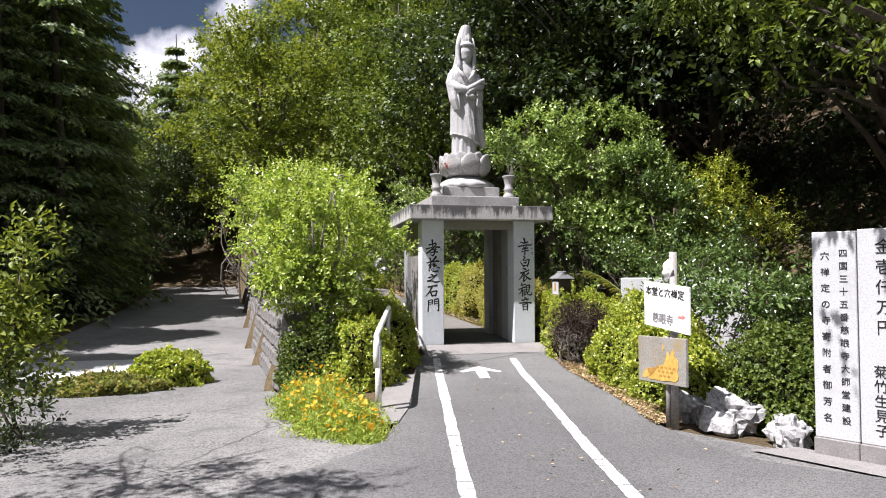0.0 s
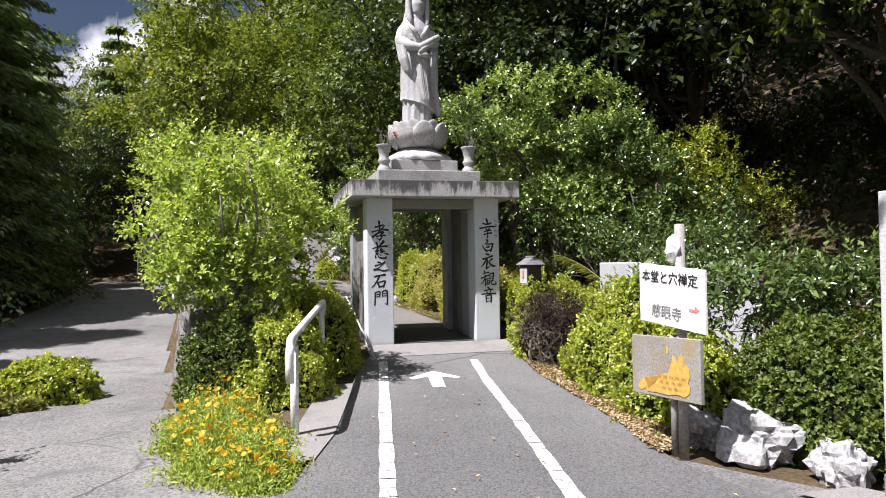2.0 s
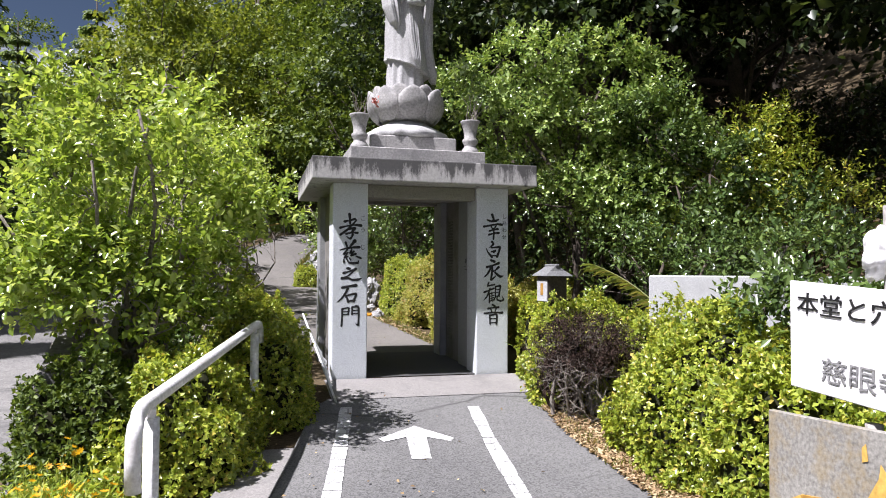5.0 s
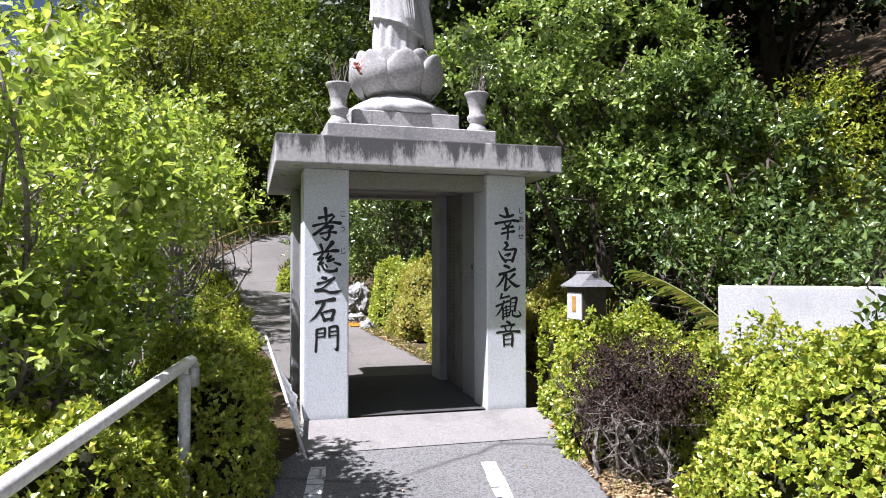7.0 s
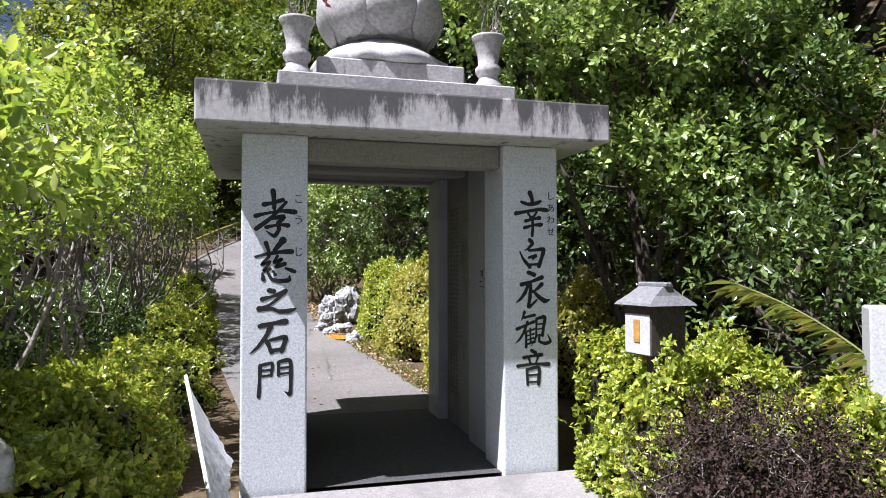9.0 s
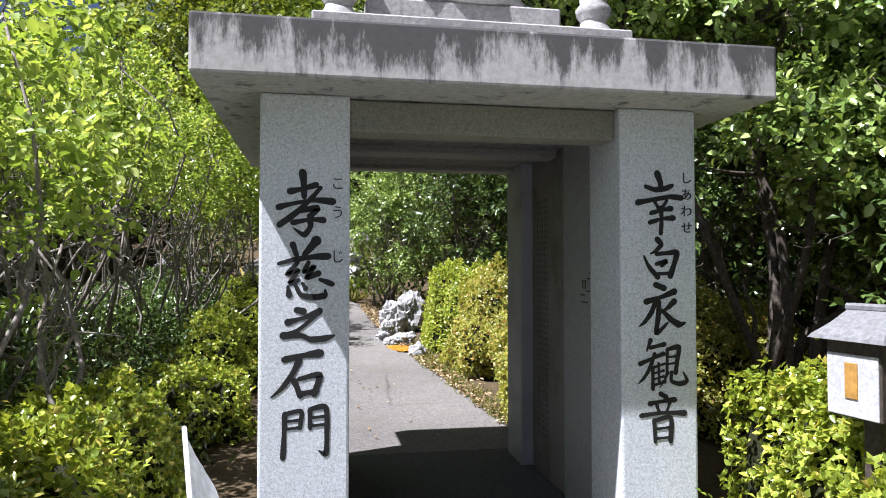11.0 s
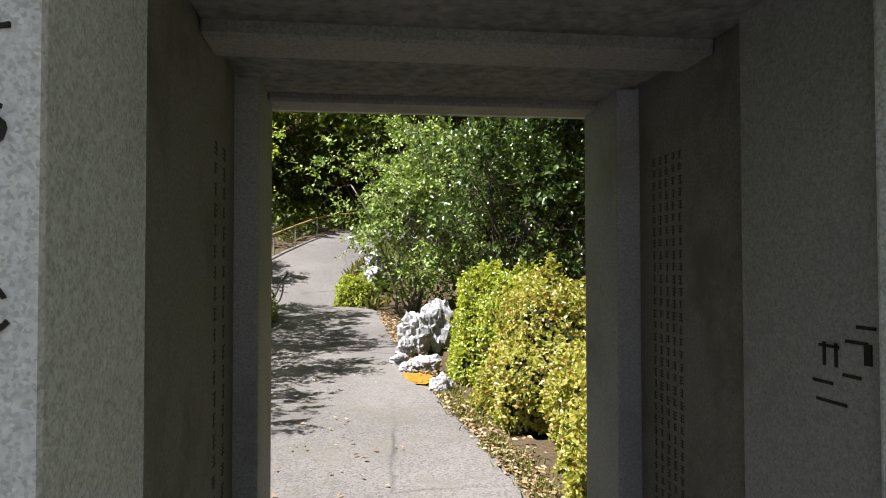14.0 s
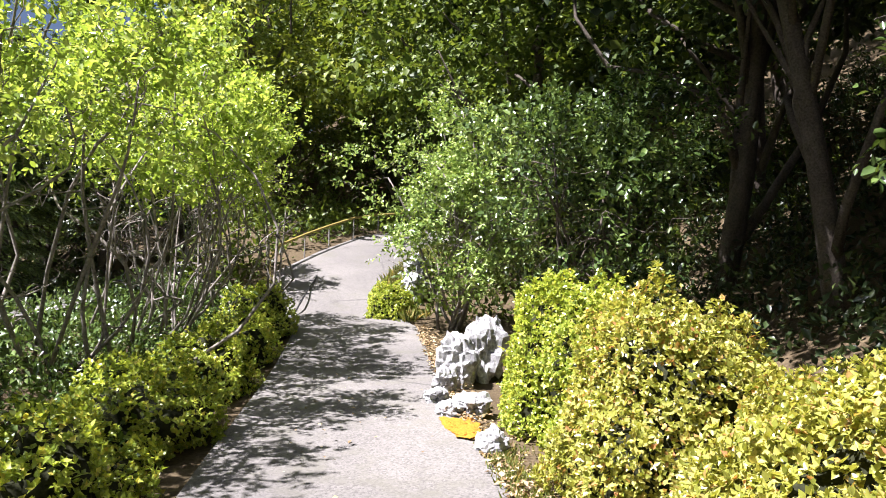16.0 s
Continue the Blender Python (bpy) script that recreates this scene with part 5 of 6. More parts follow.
# clipped bushes by the gate and along the path
mound(1.42, -0.32, 0.36, 0.4, 1.05)
mound(1.04, -1.2, 0.24, 0.28, 0.98)
mound(1.22, -0.66, 0.2, 0.24, 1.02)
mound(1.66, -0.95, 0.42, 0.45, 0.95)
mound(1.78, -1.55, 0.45, 0.45, 0.95)
mound(1.85, -0.55, 0.4, 0.45, 1.0)
mound(1.3, -3.35, 0.62, 0.95, 1.08, label="broad clipped azalea bush beside the asphalt path")
mound(1.15, -4.3, 0.5, 0.62, 0.98)
mound(1.7, -2.6, 0.6, 0.7, 1.08)
mound(1.6, -5.6, 0.62, 0.8, 1.0, mat=L_FOREST, label="dark azalea bush behind rugged white rocks")
mound(1.0, -4.95, 0.3, 0.35, 0.75)
mound(-1.74, -0.62, 0.44, 0.6, 1.0)
mound(-1.66, -1.25, 0.38, 0.5, 0.85)
mound(-2.25, -2.4, 0.5, 0.7, 0.85)
mound(-2.85, -2.4, 0.5, 0.4, 0.78, mat=L_FOREST, label="rounded dark green bush at the end of the stone wall")
mound(-1.9, 0.6, 0.5, 0.7, 0.8)
for x, y, rx, ry, h in ((-1.75, 3.1, 0.4, 0.7, 0.5), (-1.85, 4.6, 0.42, 0.75, 0.52), (-1.95, 6.2, 0.42, 0.8, 0.5), (-2.0, 7.9, 0.4, 0.8, 0.48), (-2.1, 9.6, 0.4, 0.8, 0.5), (-2.15, 11.2, 0.4, 0.8, 0.6)):
    mound(x, y, rx * 1.12, ry, h * 1.12, dens=3600, lump=0.5, label="low azalea bush along the edge of the path")
mound(1.78, 3.55, 0.85, 1.1, 1.08, dens=7000, size=0.034, mat=L_AZALEA_Y, label="broad azalea bush with yellowed and reddish leaves")
mound(1.2, 2.75, 0.4, 0.5, 1.0, dens=7000, size=0.034, mat=L_AZALEA_Y, label="azalea bush with yellowed leaves behind the gate")
mound(1.45, 5.2, 0.68, 0.9, 1.2, dens=7000, size=0.034, mat=L_AZALEA_Y, label="azalea bush with yellow-green leaves beside the path")
mound(1.4, 7.0, 0.62, 1.1, 1.2, label="azalea bush with yellow-green leaves beside rocks")
mound(2.8, 2.9, 0.8, 1.0, 1.1, dens=7000, size=0.034, mat=L_AZALEA_Y, label="broad azalea bush with yellowed leaves")
mound(-0.35, 13.3, 0.4, 0.6, 0.6, label="small azalea bush beside the ramp")

# the brown dead bush
dead = thing("dead_bush", "dead brown bush of bare tangled twigs beside the hedge", "bush", loc=(1.08, -1.72, lz(1.08, -1.72) - 0.03))
for k in range(11):
    paths = []
    foot = (rng.normal() * 0.1, rng.normal() * 0.1, 0)
    d = sphere_dirs(1, 1.1)[0]
    main = bend(foot, (d[0] * 0.38, d[1] * 0.38, 0.25 + abs(d[2]) * 0.5), 0.02, 0.007, 6, 0.14)
    paths.append(main)
    for _ in range(16):
        a = main[int(rng.integers(2, 6))][:3]
        e = np.array(a) + sphere_dirs(1, 0.3)[0] * rng.uniform(0.12, 0.34)
        b = bend(a, e, 0.006, 0.002, 4, 0.1)
        paths.append(b)
        for _ in range(9):
            c = b[int(rng.integers(1, 4))][:3]
            paths.append(bend(c, np.array(c) + sphere_dirs(1, 0.3)[0] * rng.uniform(0.05, 0.15), 0.002, 0.001, 3, 0.1))
    vs, fs = tubes(paths, 4)
    raw("branch", vs, fs, M_TWIG if k % 2 == 0 else M_DEADTWIG, dead)
foliage("dry_leaves", [(0, 0, 0.66, 0.42, 0.42, 0.22), (0.1, 0.1, 0.5, 0.3, 0.3, 0.2)], 13000, 0.028, 0.22, M_DEADTWIG, dead, 60, 0.2, 0.5)

# a long pale frond that leans out of the hedge
frond = thing("palm_frond", "long pale yellow-green feathery frond leaning over the hedge", "plant", loc=(2.3, -1.95, 0.3))
rib = bend((0, 0, 0), (-0.72, 0.95, 0.95), 0.012, 0.003, 16, 0.02, 0.1)
vs, fs = tubes([rib], 5)
raw("rib", vs, fs, L_GRASS, frond)
P = np.array([np.array(rib[i][:3]) + (np.array(rib[i + 1][:3]) - np.array(rib[i][:3])) * s for i in range(2, 15) for s in np.linspace(0, 1, 5)] * 2)
d = unit(np.repeat(np.array([[-0.5, 0.7, 0.45]]), len(P), 0))
sd = np.where(np.arange(len(P)) < len(P) / 2, 1.0, -1.0)[:, None]
U = unit(d * 0.8 + sd * np.array([[0.75, 0.55, -0.1]]) + rng.normal(size=P.shape) * 0.14 + np.array([0, 0, -0.55]))
blades("leaflet", P, unit(rng.normal(size=P.shape) * 0.3 + np.array([0, 0, 1.0])), U, np.full(len(P), 0.21) * rng.uniform(0.7, 1.1, len(P)), 0.018, L_GRASS, frond)

# tall light green shrubs left of the path
for x, y, H, n, sc in ((-2.78, -1.5, 2.72, 15000, 0.82), (-2.6, 1.0, 2.8, 4200, 0.75), (-3.5, 2.0, 3.2, 4200, 0.8), (-3.6, 3.6, 3.5, 2400, 0.85), (-3.25, 5.0, 3.8, 3600, 0.95), (-3.0, 6.9, 4.0, 5600, 1.0), (-2.75, 9.0, 4.2, 8000, 1.0), (-3.0, 11.4, 4.3, 8000, 1.05), (-3.9, 14.6, 4.3, 7000, 0.95)):
    g = lz(x, y)
    top = H - g
    near = y < 0
    low, high = (0.3, 0.66) if near else (0.46, 0.5) if y < 4 else (0.52, 0.44)
    blobs = []
    for k in range(14):
        a = 2.4 * k + rng.uniform(-0.4, 0.4)
        f = (k + 0.5) / 14
        r = (0.35 + 0.75 * math.sin(math.pi * (0.2 + 0.7 * f))) * sc * rng.uniform(0.6, 1.05)
        q = rng.uniform(0.26, 0.46) * sc
        blobs.append((math.cos(a) * r, math.sin(a) * r, top * (low + high * f), q * 1.1, q * 1.1, q * 0.75))
    if near:
        blobs += [(0.1, -0.6, top * 0.26, 0.4, 0.35, 0.35), (-0.35, -0.55, top * 0.35, 0.4, 0.35, 0.35), (0.5, 0.0, top * 0.3, 0.35, 0.4, 0.35)]
    shrub(x, y, blobs, n, 0.07 if near else 0.074, L_SHRUB, "broad light green shrub above the stone wall" if near else "tall many-stemmed shrub with bright green leaves", "tall_shrub", "tall shrubs", stems=16 if near else 15, stem_r=0.026 if near else 0.02, foot_r=0.14 if near else 0.42, wide=0.33, clumps=13, spread=0.2, inner=0.4)

# camellias
shrub(2.6, 1.9, [(-1.0, 0, 4.0, 0.8, 0.8, 0.55), (-0.2, -0.1, 4.2, 0.9, 0.9, 0.55), (0.6, -0.2, 3.9, 0.9, 0.9, 0.6), (1.1, -0.5, 3.0, 0.9, 0.9, 0.7), (0, -0.2, 3.1, 0.9, 0.9, 0.6), (-0.7, 0.1, 3.2, 0.7, 0.8, 0.5), (0.8, -0.7, 2.1, 0.8, 0.8, 0.6), (0.2, -0.4, 2.3, 0.7, 0.7, 0.45), (1.4, -0.4, 1.7, 0.8, 0.8, 0.6)], 26000, 0.085, L_MID, "large dark glossy camellia behind the gate", "camellia", "camellias", 9, 0.05, 0.35, M_BARK, 12, 0.16, 0.6, category="tree")
shrub(0.75, 12.2, [(0, 0, 1.6, 1.2, 1.2, 1.0), (-0.8, 0, 2.3, 0.9, 0.9, 0.8), (0.7, 0.1, 2.5, 1.0, 1.0, 0.9), (0, 0, 3.2, 0.8, 0.8, 0.6), (-0.4, -0.4, 1.0, 0.7, 0.7, 0.6)], 13000, 0.08, L_MID, "rounded green bush beside the rising path", "tall_shrub", "tall shrubs", 9, 0.03, 0.33, M_TWIG, 16, 0.19, 0.45)
shrub(2.1, 9.2, [(0, 0, 1.6, 1.0, 1.0, 1.0), (-0.5, -0.5, 2.4, 0.8, 0.8, 0.7), (0.6, 0, 2.6, 1.0, 1.0, 0.9)], 9000, 0.09, L_CAMELLIA, "dark glossy camellia behind the azaleas", "camellia", "camellias", 7, 0.03, 0.33, M_BARK, 15, 0.18, 0.45, category="tree")
shrub(2.2, -4.4, [(0, 0, 1.1, 0.65, 0.75, 0.3), (-0.5, -0.4, 1.08, 0.4, 0.5, 0.26), (-0.5, 0.75, 1.1, 0.42, 0.42, 0.24), (0.3, -0.8, 1.05, 0.6, 0.5, 0.28)], 5200, 0.09, L_CAMELLIA, "glossy broad-leaved laurel bush above the hedge", "laurel_bush", "", 7, 0.015, 0.26, M_BARK, 40, 0.24, 0.4)
shrub(2.95, -0.9, [(0, 0, 1.3, 0.7, 0.8, 0.5), (-0.4, 0.7, 1.3, 0.6, 0.6, 0.6), (0.5, -0.6, 1.3, 0.6, 0.5, 0.4), (0.1, -1.4, 1.5, 0.5, 0.35, 0.2)], 5200, 0.08, L_CAMELLIA, "dark glossy evergreen bush behind the stone slab", "camellia", "camellias", 7, 0.03, 0.26, M_BARK, 14, 0.2, 0.45, category="tree")
shrub(3.7, 0.3, [(0, 0, 1.9, 0.8, 0.9, 0.7), (0.5, -0.7, 1.3, 0.8, 0.8, 0.6), (-0.3, 0.6, 2.6, 0.7, 0.8, 0.6), (0.6, 0.5, 1.2, 0.8, 0.8, 0.6), (0.2, -0.3, 0.6, 0.8, 0.9, 0.4)], 9000, 0.09, L_CAMELLIA, "glossy green camellia on the bank behind the gate", "camellia", "camellias", 8, 0.035, 0.33, M_BARK, 11, 0.15, 0.55, category="tree")
shrub(4.0, 4.0, [(0, 0, 1.6, 1.0, 1.0, 0.7), (0.3, -0.9, 1.0, 0.9, 0.9, 0.6), (-0.4, 0.8, 2.2, 0.8, 0.9, 0.6)], 8000, 0.095, L_CAMELLIA, "dark glossy camellia on the shaded bank", "camellia", "camellias", 7, 0.03, 0.33, M_BARK, 15, 0.22, 0.5, category="tree")
shrub(4.7, 0.4, [(0, 0, 1.3, 0.9, 0.8, 0.8), (0.6, -0.6, 0.9, 0.8, 0.8, 0.7), (-0.7, 0.5, 0.9, 0.7, 0.7, 0.6), (0.2, 0, 2.0, 0.6, 0.6, 0.5)], 10000, 0.07, L_AZALEA, "olive green shrub on the shaded bank", "tall_shrub", "tall shrubs", 7, 0.03, 0.26, M_BARK, 50, 0.18, 0.5)
shrub(-5.6, -4.5, [(0, 0, 0.9, 0.3, 0.3, 0.4), (0.05, 0.1, 1.6, 0.27, 0.27, 0.4), (-0.3, 0.2, 0.7, 0.35, 0.35, 0.4)], 2400, 0.09, L_YELLOWTREE, "young yellow-green sapling at the road edge", "sapling", "", 3, 0.018, 0.26, M_BARK, 40, 0.22, 0.4)
shrub(-5.95, -5.3, [(0, 0, 0.35, 0.8, 0.8, 0.35), (-0.9, 0.3, 0.4, 0.7, 0.7, 0.4)], 5200, 0.06, L_SHADEDFOREST, "dark low shrub at the road edge", "low_shrub", "", 6, 0.01, 0.26, M_BARK, 40, 0.22, 0.4)
mound(-4.8, -1.3, 0.5, 0.45, 0.5, lump=0.35, label="small bright green bush in the roadside bed", size=0.045)
mound(-5.45, -1.8, 0.75, 0.4, 0.25, lump=0.35, mat=L_GRASS, label="low grassy clump in the roadside bed", size=0.06, name="grass_clump")

# orange flowers at the foot of the rail
bed = thing("flower_bed", "bed of orange cosmos flowers in feathery green leaves", "flowers", loc=(0, 0, -0.27))


def bed_spot(n):
    """Places in the bed's outline in plan, with the height of growth there."""
    y = rng.uniform(-5.35, -2.75, n)
    lo, hi = np.interp(y, [-5.35, -4.6, -2.75], [-2.65, -3.1, -3.2]), np.interp(y, [-5.35, -4.4, -2.75], [-2.32, -2.3, -2.62])
    f = rng.uniform(0, 1, n)
    edge = np.minimum(1, 3.2 * np.minimum(f, 1 - f) + 0.3) * np.minimum(1, 0.35 + (y + 5.35) * 1.2)
    lump = 0.72 + 0.4 * np.sin(7.1 * y + 3.0 * f) * np.sin(9 * f + 3 * y)
    lo, hi = lo + 0.12 * np.sin(8 * y), hi + 0.06 * np.sin(11 * y)
    return lo + (hi - lo) * f, y, 0.3 * edge * lump * rng.uniform(0.6, 1.2, n)


n = 30000
x, y, h = bed_spot(n // 6)
x, y, h = np.repeat(x, 6), np.repeat(y, 6), np.repeat(h, 6)
P = np.stack([x + rng.normal(size=n) * 0.07, y + rng.normal(size=n) * 0.07, h * rng.uniform(0.05, 1.0, n) ** 0.7], 1)
U = unit(rng.normal(size=(n, 3)) * 0.8 + np.array([0, 0, 0.5]))
blades("leaves", P, sphere_dirs(n, 0.5), U, 0.048 * rng.uniform(0.5, 1.3, n), 0.15, L_FEATHER, bed)
vs, fs = [], []
for k in range(8):
    a = 2 * math.pi * k / 8
    b = len(vs)
    vs += [(0, 0, 0), (0.018 * math.cos(a - 0.4), 0.018 * math.sin(a - 0.4), 0.004), (0.03 * math.cos(a), 0.03 * math.sin(a), 0.008), (0.018 * math.cos(a + 0.4), 0.018 * math.sin(a + 0.4), 0.004)]
    fs.append((b, b + 1, b + 2, b + 3))
flower_me = bpy.data.meshes.new("flower")
flower_me.from_pydata(vs, [], fs)
flower_me.materials.append(L_FLOWER)
stalks = []
for x, y, h in zip(*bed_spot(230)):
    x, y, z = float(x), float(y), float(h) * float(rng.uniform(0.9, 1.3)) + 0.06
    o = new("flower", flower_me)
    o.parent = bed
    o.location = (x, y, z)
    s = float(rng.uniform(0.75, 1.15))
    o.scale = (s, s, s)
    o.rotation_euler = tuple(float(v) for v in (rng.normal() * 0.5 + 0.3, rng.normal() * 0.5, rng.uniform(0, 6)))
    stalks.append([(x, y + 0.03, 0, 0.002), (x, y, z, 0.0015)])
vs, fs = tubes(stalks, 3)
raw("stalk_growth", vs, fs, L_FEATHER, bed)["kind"] = "stuff"

# forest
fa = broadleaf("broadleaf_tree", 11, 3.8, L_FOREST, 15000, 0.19, "tall green broadleaf tree on the wooded slope")
fb = broadleaf("broadleaf_tree", 9, 3.3, L_FOREST, 14000, 0.17, "tall green broadleaf tree on the wooded slope", 0.22)
# evergreens whose leaf colour has the canopy's shade put into it
fd = broadleaf("evergreen_tree", 10, 3.6, L_SHADEDFOREST, 13000, 0.2, "evergreen broadleaf tree on the shaded bank, leaves darkened for shade", 0.28)
fe = broadleaf("evergreen_tree", 10.5, 3.4, L_SHADEDFOREST, 17000, 0.17, "tall evergreen with a high spreading crown, leaves darkened for shade", 0.48, 0.17)
fy = broadleaf("broadleaf_tree", 10, 3.6, L_YELLOWTREE, 15000, 0.19, "yellow-green broadleaf tree on the wooded slope", 0.25)
fc = conifer("conifer_tree", 15, 3.2, 16000, "dark drooping conifer beside the lane")
spots_a = [(2.5, 17, 1.0), (10, 19, 1.2), (4, 26, 1.3), (-2, 31, 1.1), (-9, 36, 1.0), (13, 26, 1.4), (-16, 42, 1.1), (3, 40, 1.4), (-22, 34, 0.9), (-7, 40, 1.0)]
spots_b = [(0.2, 22, 1.0), (4.4, 19.5, 1.0), (-4.2, 26, 0.95), (7.5, 23, 1.2), (-6.5, 29, 0.9), (9, 31, 1.3), (-13, 27, 0.8), (18, 20, 1.3), (-16, 31, 0.9)]
spots_d = [(6.5, 14, 1.1), (9, 8, 1.0), (10, 1, 1.1), (8.5, -4, 1.0), (14, 4, 1.3), (15, 12, 1.3), (5.9, 8.2, 1.0), (7.4, 4.0, 0.95), (7.0, -1.6, 0.9), (12, -5, 1.1), (20, -2, 1.4), (15, -9, 1.2), (-8.8, 29, 0.8), (-10.5, 25.5, 0.8), (-14, 21, 0.8)]
spots_y = [(-5.0, 22.5, 1.05), (-5.5, 33, 0.95), (0.5, 34, 1.1), (-13, 36, 0.9), (-1, 27, 0.9)]
spots_c = [(-10.5, 34, 0.9), (-12.8, 29, 0.75), (-13.2, 25, 0.6), (-12.6, -0.4, 0.95), (-12.8, 3.2, 1.0), (-13.1, 9.6, 1.0), (-13.2, 15.5, 1.0), (-13.4, 19.2, 0.9), (-13.0, 6.4, 0.95), (-11.6, 5, 0.66), (-11.6, 8.6, 0.8), (-9.7, 9.4, 0.85), (-9.9, 12.4, 0.9), (-9.9, 15.8, 0.55), (-10.4, 7.8, 0.62), (-10.6, 11, 0.66), (-10.1, 14, 0.74), (-10.6, 17.4, 0.5), (-11.2, 21, 0.5), (-13.2, 12, 0.9), (-17, 9, 0.95), (-15, 17, 0.85), (1.6, 20.5, 0.75)]
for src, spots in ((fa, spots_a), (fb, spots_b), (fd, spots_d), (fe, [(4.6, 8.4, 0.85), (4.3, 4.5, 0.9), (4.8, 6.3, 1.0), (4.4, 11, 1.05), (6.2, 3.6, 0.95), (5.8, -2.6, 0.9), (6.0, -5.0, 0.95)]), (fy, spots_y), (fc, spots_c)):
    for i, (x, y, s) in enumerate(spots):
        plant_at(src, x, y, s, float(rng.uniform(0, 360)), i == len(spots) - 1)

# low undergrowth on the banks
def undergrowth(name, n, x0, x1, y0, y1, tall, mat, label, size=0.07, clear=None):
    cx, cy = rng.uniform(x0, x1, n // 14), rng.uniform(y0, y1, n // 14)
    k = rng.integers(0, len(cx), n)
    x, y = cx[k] + rng.normal(size=n) * 0.12, cy[k] + rng.normal(size=n) * 0.12
    ht = rng.uniform(0.15, 1.0, len(cx))[k] * tall
    if clear is not None:
        keep = clear(x, y)
        x, y, ht = x[keep], y[keep], ht[keep]
    n = len(x)
    P = np.stack([x, y, land(x, y) + rng.uniform(0, 1, n) * ht], 1)
    U = unit(rng.normal(size=(n, 3)) * 0.8 + np.array([0, 0, 0.5]))
    ob = blades(name, P, unit(np.array([0, 0, 1.0]) + rng.normal(size=(n, 3)) * 0.5), U, size * rng.uniform(0.5, 1.4, n), 0.24, mat)
    return tagged(ob, label, "undergrowth", kind="stuff")


undergrowth("undergrowth", 42000, -4.4, -1.6, -0.6, 13.5, 0.4, L_CAMELLIA, "low green undergrowth on the bank under the shrubs", 0.07, lambda x, y: (x > wall_x(y) + 0.2) & (x < -0.35 + np.interp(y, [2, 5, 8, 12, 14], [-0.98, -1.35, -1.5, -1.75, -2.6])))
undergrowth("undergrowth", 46000, 2.0, 12, -6.5, 18, 0.9, L_SHADEDFOREST, "undergrowth on the shaded bank, leaves darkened for shade", 0.12, lambda x, y: (x > 5.4) | (y > 8) | ((y > 1.8) & (x > 3)))
undergrowth("undergrowth", 34000, -20, -8.5, 2.5, 30, 0.7, L_SHADEDFOREST, "low green undergrowth beneath conifers", 0.16, lambda x, y: x < np.interp(y, [2, 4, 13, 25, 45], [-11.2, -8.5, -8.8, -9.9, -18]))
undergrowth("undergrowth", 30000, -9, 8, 12.8, 32, 0.9, L_FOREST, "green undergrowth on the wooded slope", 0.16, lambda x, y: ((x > 0.25 + np.interp(y, [12, 13.4, 15, 17, 18.5, 20.5], [0.12, -0.3, -0.5, 0.3, 1.3, 2.8])) | (x < -0.25 + np.interp(y, [12, 13.6, 15.5, 17, 18.5, 20.5], [-1.75, -2.45, -2.75, -2.05, -1.1, 0.4])) | (y > 21)) & (x > wall_x(y) + 0.4))

# the tree whose limb hangs over the tablets
over = thing("overhanging_tree", "dark broadleaf tree reaching over the stone tablets", "tree", loc=(4.6, -4.6, lz(4.6, -4.6)))
tr = bend((0, 0, -0.4), (-0.4, -0.3, 5.2), 0.16, 0.07, 8, 0.03)
vs, fs = tubes([tr], 9)
raw("trunk", vs, fs, M_BARK, over, smooth=True)
bl = [(-4.3, -2.7, 3.5, 0.7, 0.6, 0.3), (-3.2, -2.2, 3.5, 0.7, 0.6, 0.3), (-2.4, 0.9, 4.4, 1.1, 1.1, 0.5), (-1.5, 1.7, 4.7, 1.2, 1.2, 0.6), (-1.9, -1.6, 2.9, 0.9, 0.8, 0.35), (-1.2, 0.2, 3.4, 1.0, 1.0, 0.5), (0.2, -1.6, 3.6, 1.2, 1.0, 0.6), (-1.6, -0.9, 4.3, 1.1, 1.1, 0.6), (0.4, 0.6, 4.6, 1.3, 1.3, 0.8), (-0.4, -0.4, 5.4, 1.2, 1.2, 0.7)]
for b in bl:
    vs, fs = tubes([bend(tr[4][:3], b[:3], 0.06, 0.012, 6, 0.06)], 6)
    raw("limb", vs, fs, M_BARK, over, smooth=True)
foliage("crown", bl, 15000, 0.12, 0.27, L_FOREST, over, 40, 0.22, 0.4, 0.2, lift=1.0, droop=0.2)

# a tree beside the forecourt that throws thin shadows on the asphalt
side = thing("bare_tree", "thin sparse tree at the edge of the forecourt", "tree", loc=(-7.5, -8.2, lz(-7.5, -8.2)))
tr = bend((0, 0, -0.3), (0.9, 0.8, 4.4), 0.09, 0.03, 7, 0.03)
vs, fs = tubes([tr], 8)
raw("trunk", vs, fs, M_BARK, side, smooth=True)
for k in range(14):
    st = tr[int(rng.integers(2, 7))]
    e = np.array(st[:3]) + sphere_dirs(1, 0.5)[0] * rng.uniform(0.9, 2.0)
    br = bend(st[:3], e, 0.022, 0.006, 6, 0.08)
    ps = [br] + [bend(br[int(rng.integers(2, 6))][:3], e + rng.normal(size=3) * 0.5, 0.008, 0.003, 4, 0.1) for _ in range(4)]
    vs, fs = tubes(ps, 5)
    raw("limb", vs, fs, M_BARK, side, smooth=True)
foliage("crown", [(0.5, 0.5, 4.0, 0.8, 0.5, 0.4), (1.3, 0.9, 4.3, 0.8, 0.4, 0.3), (2.0, 0.7, 4.5, 0.6, 0.4, 0.3), (1.2, 1.5, 3.8, 0.7, 0.3, 0.3)], 2600, 0.09, 0.25, L_FOREST, side, 8, 0.2, 0.4)

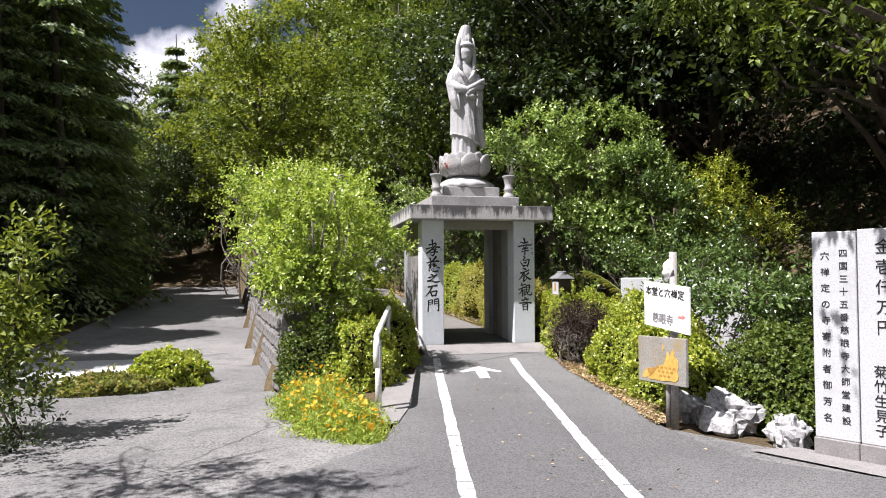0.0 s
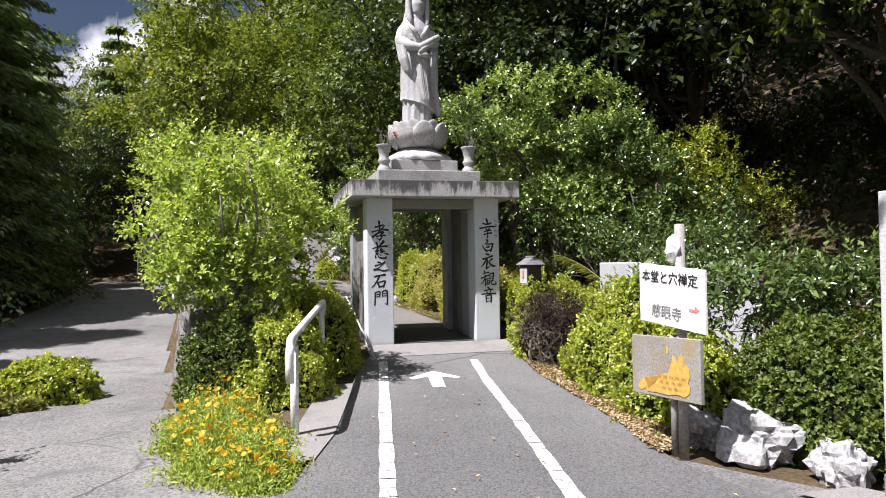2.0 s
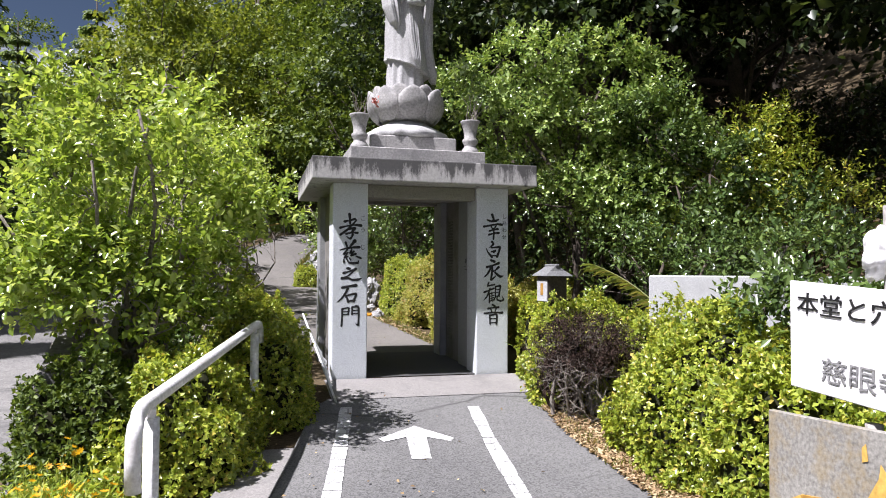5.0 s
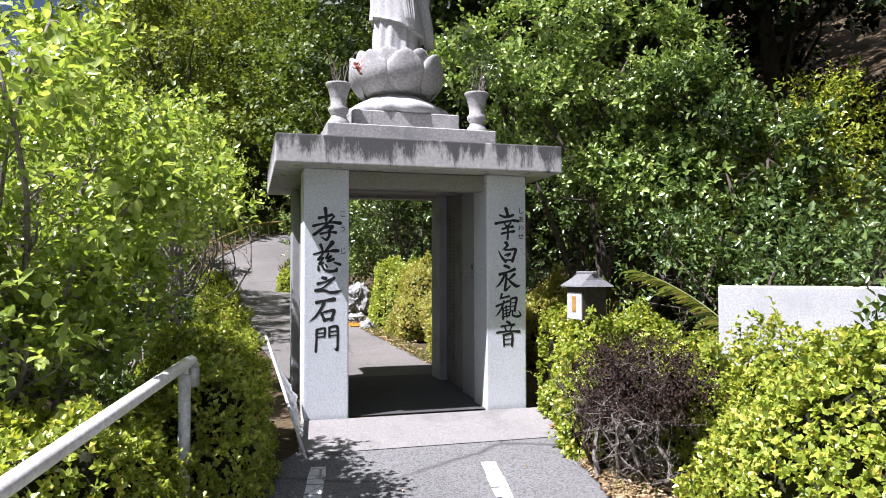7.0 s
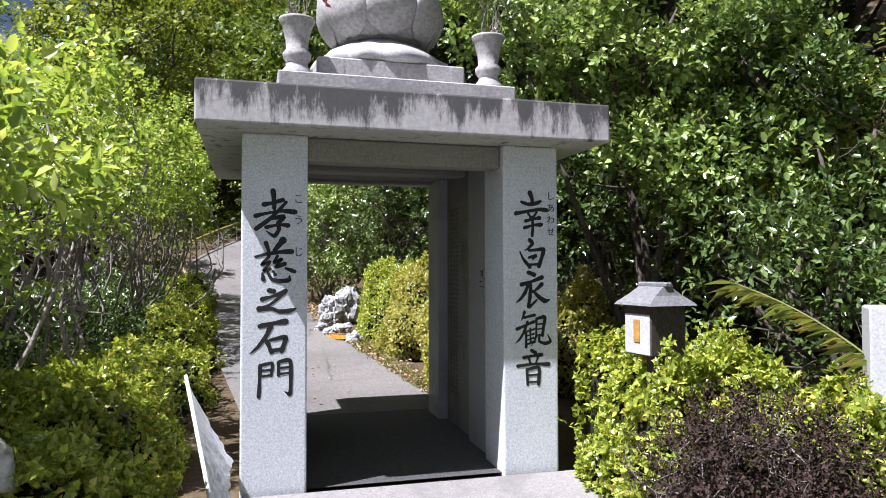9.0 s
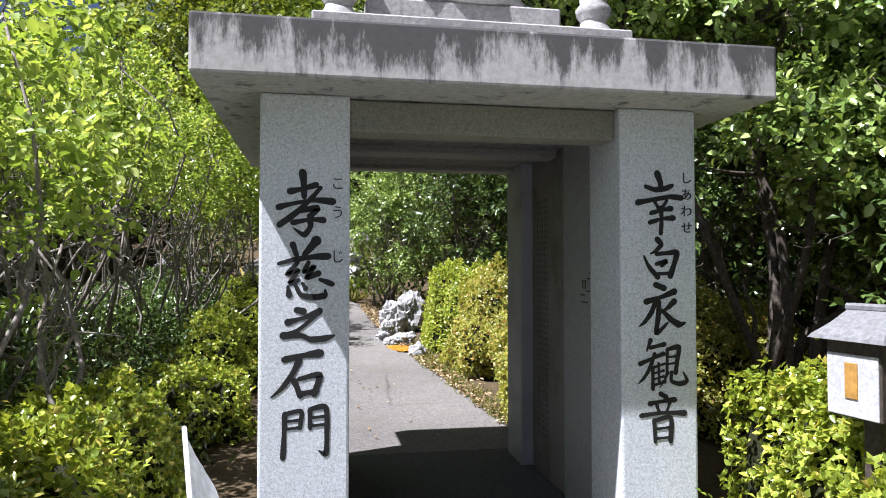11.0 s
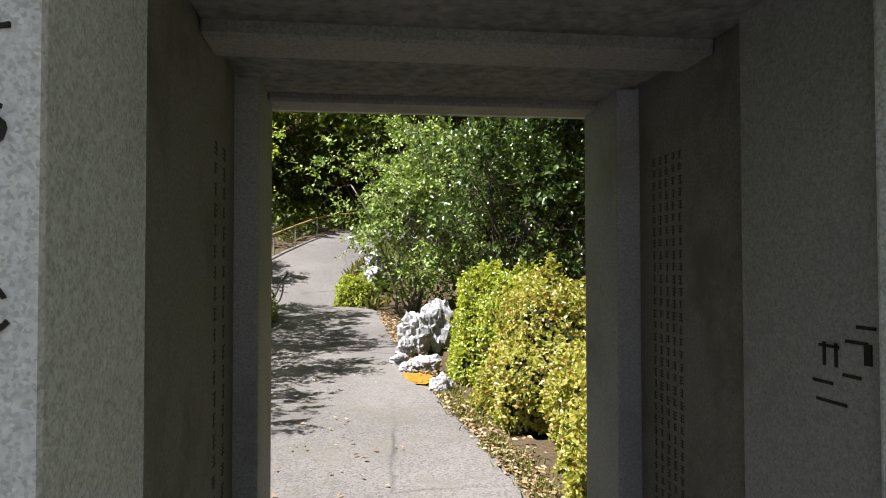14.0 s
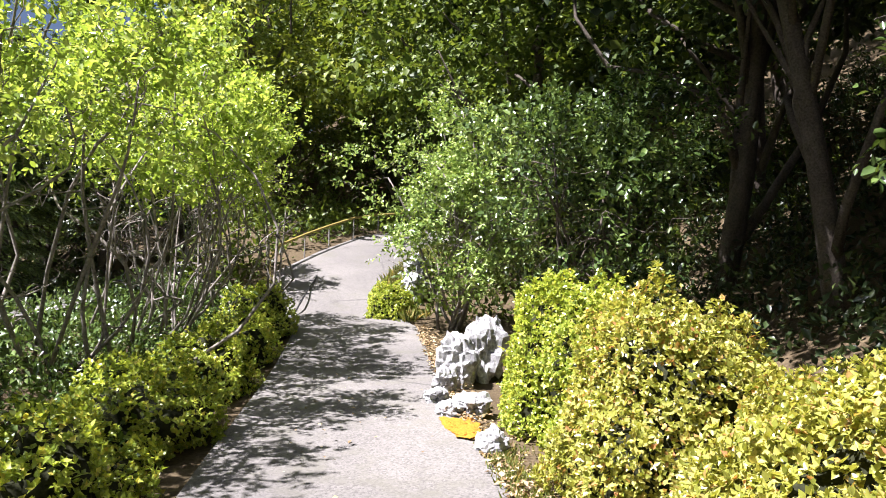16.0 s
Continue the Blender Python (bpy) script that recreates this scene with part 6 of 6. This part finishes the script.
# fallen leaves and grass along the right edge of the path
def litter(name, n, ys, edge, spread, label, mat=L_LITTER, size=0.05, side=1.0):
    y = rng.uniform(ys[0], ys[1], n)
    x = np.array([edge(v) for v in y]) + side * np.abs(rng.normal(size=n)) * spread - side * 0.04
    P = np.stack([x, y, np.array([float(STRIP_Z(a, b)) for a, b in zip(x, y)]) + 0.03 + rng.uniform(0, 0.015, n)], 1)
    N = unit(np.array([0, 0, 1.0]) + rng.normal(size=(n, 3)) * 0.3)
    U = rng.normal(size=(n, 3)) * np.array([1, 1, 0.15])
    ob = blades(name, P, N, U, size * rng.uniform(0.5, 1.3, n), 0.3, mat)
    return tagged(ob, label, "leaves", kind="stuff")


litter("leaf_litter", 9000, (-5.4, -0.6), PR, 0.16, "dry brown fallen leaves along the asphalt edge", size=0.04)
litter("leaf_litter", 2600, (2.1, 12), BR, 0.14, "dry brown fallen leaves along the pale path", size=0.045)
litter("leaf_litter", 90, (-8, -0.8), lambda y: -1.6, 0.9, "scattered fallen leaves on the asphalt", size=0.035)
litter("leaf_litter", 90, (2.2, 9), lambda y: -0.9, 0.6, "scattered fallen leaves on the pale path", size=0.04)


# grass tufts along the edge of the pale path and the rising ramp
def tufts(n, y0, y1, edge, spread, tall, label):
    cy = rng.uniform(y0, y1, n // 18)
    cx = np.array([edge(v) for v in cy]) + np.abs(rng.normal(size=len(cy))) * spread
    k = rng.integers(0, len(cx), n)
    x, y = cx[k] + rng.normal(size=n) * 0.035, cy[k] + rng.normal(size=n) * 0.035
    P = np.stack([x, y, land(x, y)], 1)
    U = unit(rng.normal(size=(n, 3)) * np.array([0.5, 0.5, 0.2]) + np.array([0, 0, 1.0]))
    ob = blades("grass", P, sphere_dirs(n), U, tall * rng.uniform(0.4, 1.2, n), 0.05, L_GRASS)
    return tagged(ob, label, "grass", kind="stuff")


tufts(3200, 2.3, 6.2, BR, 0.12, 0.07, "thin yellow-green grass along the path edge")
tufts(2600, 12.6, 17.5, BR, 0.2, 0.22, "green grass beside the rising ramp")
tufts(1500, -5.2, -0.9, PR, 0.14, 0.08, "thin grass at the foot of the hedge")
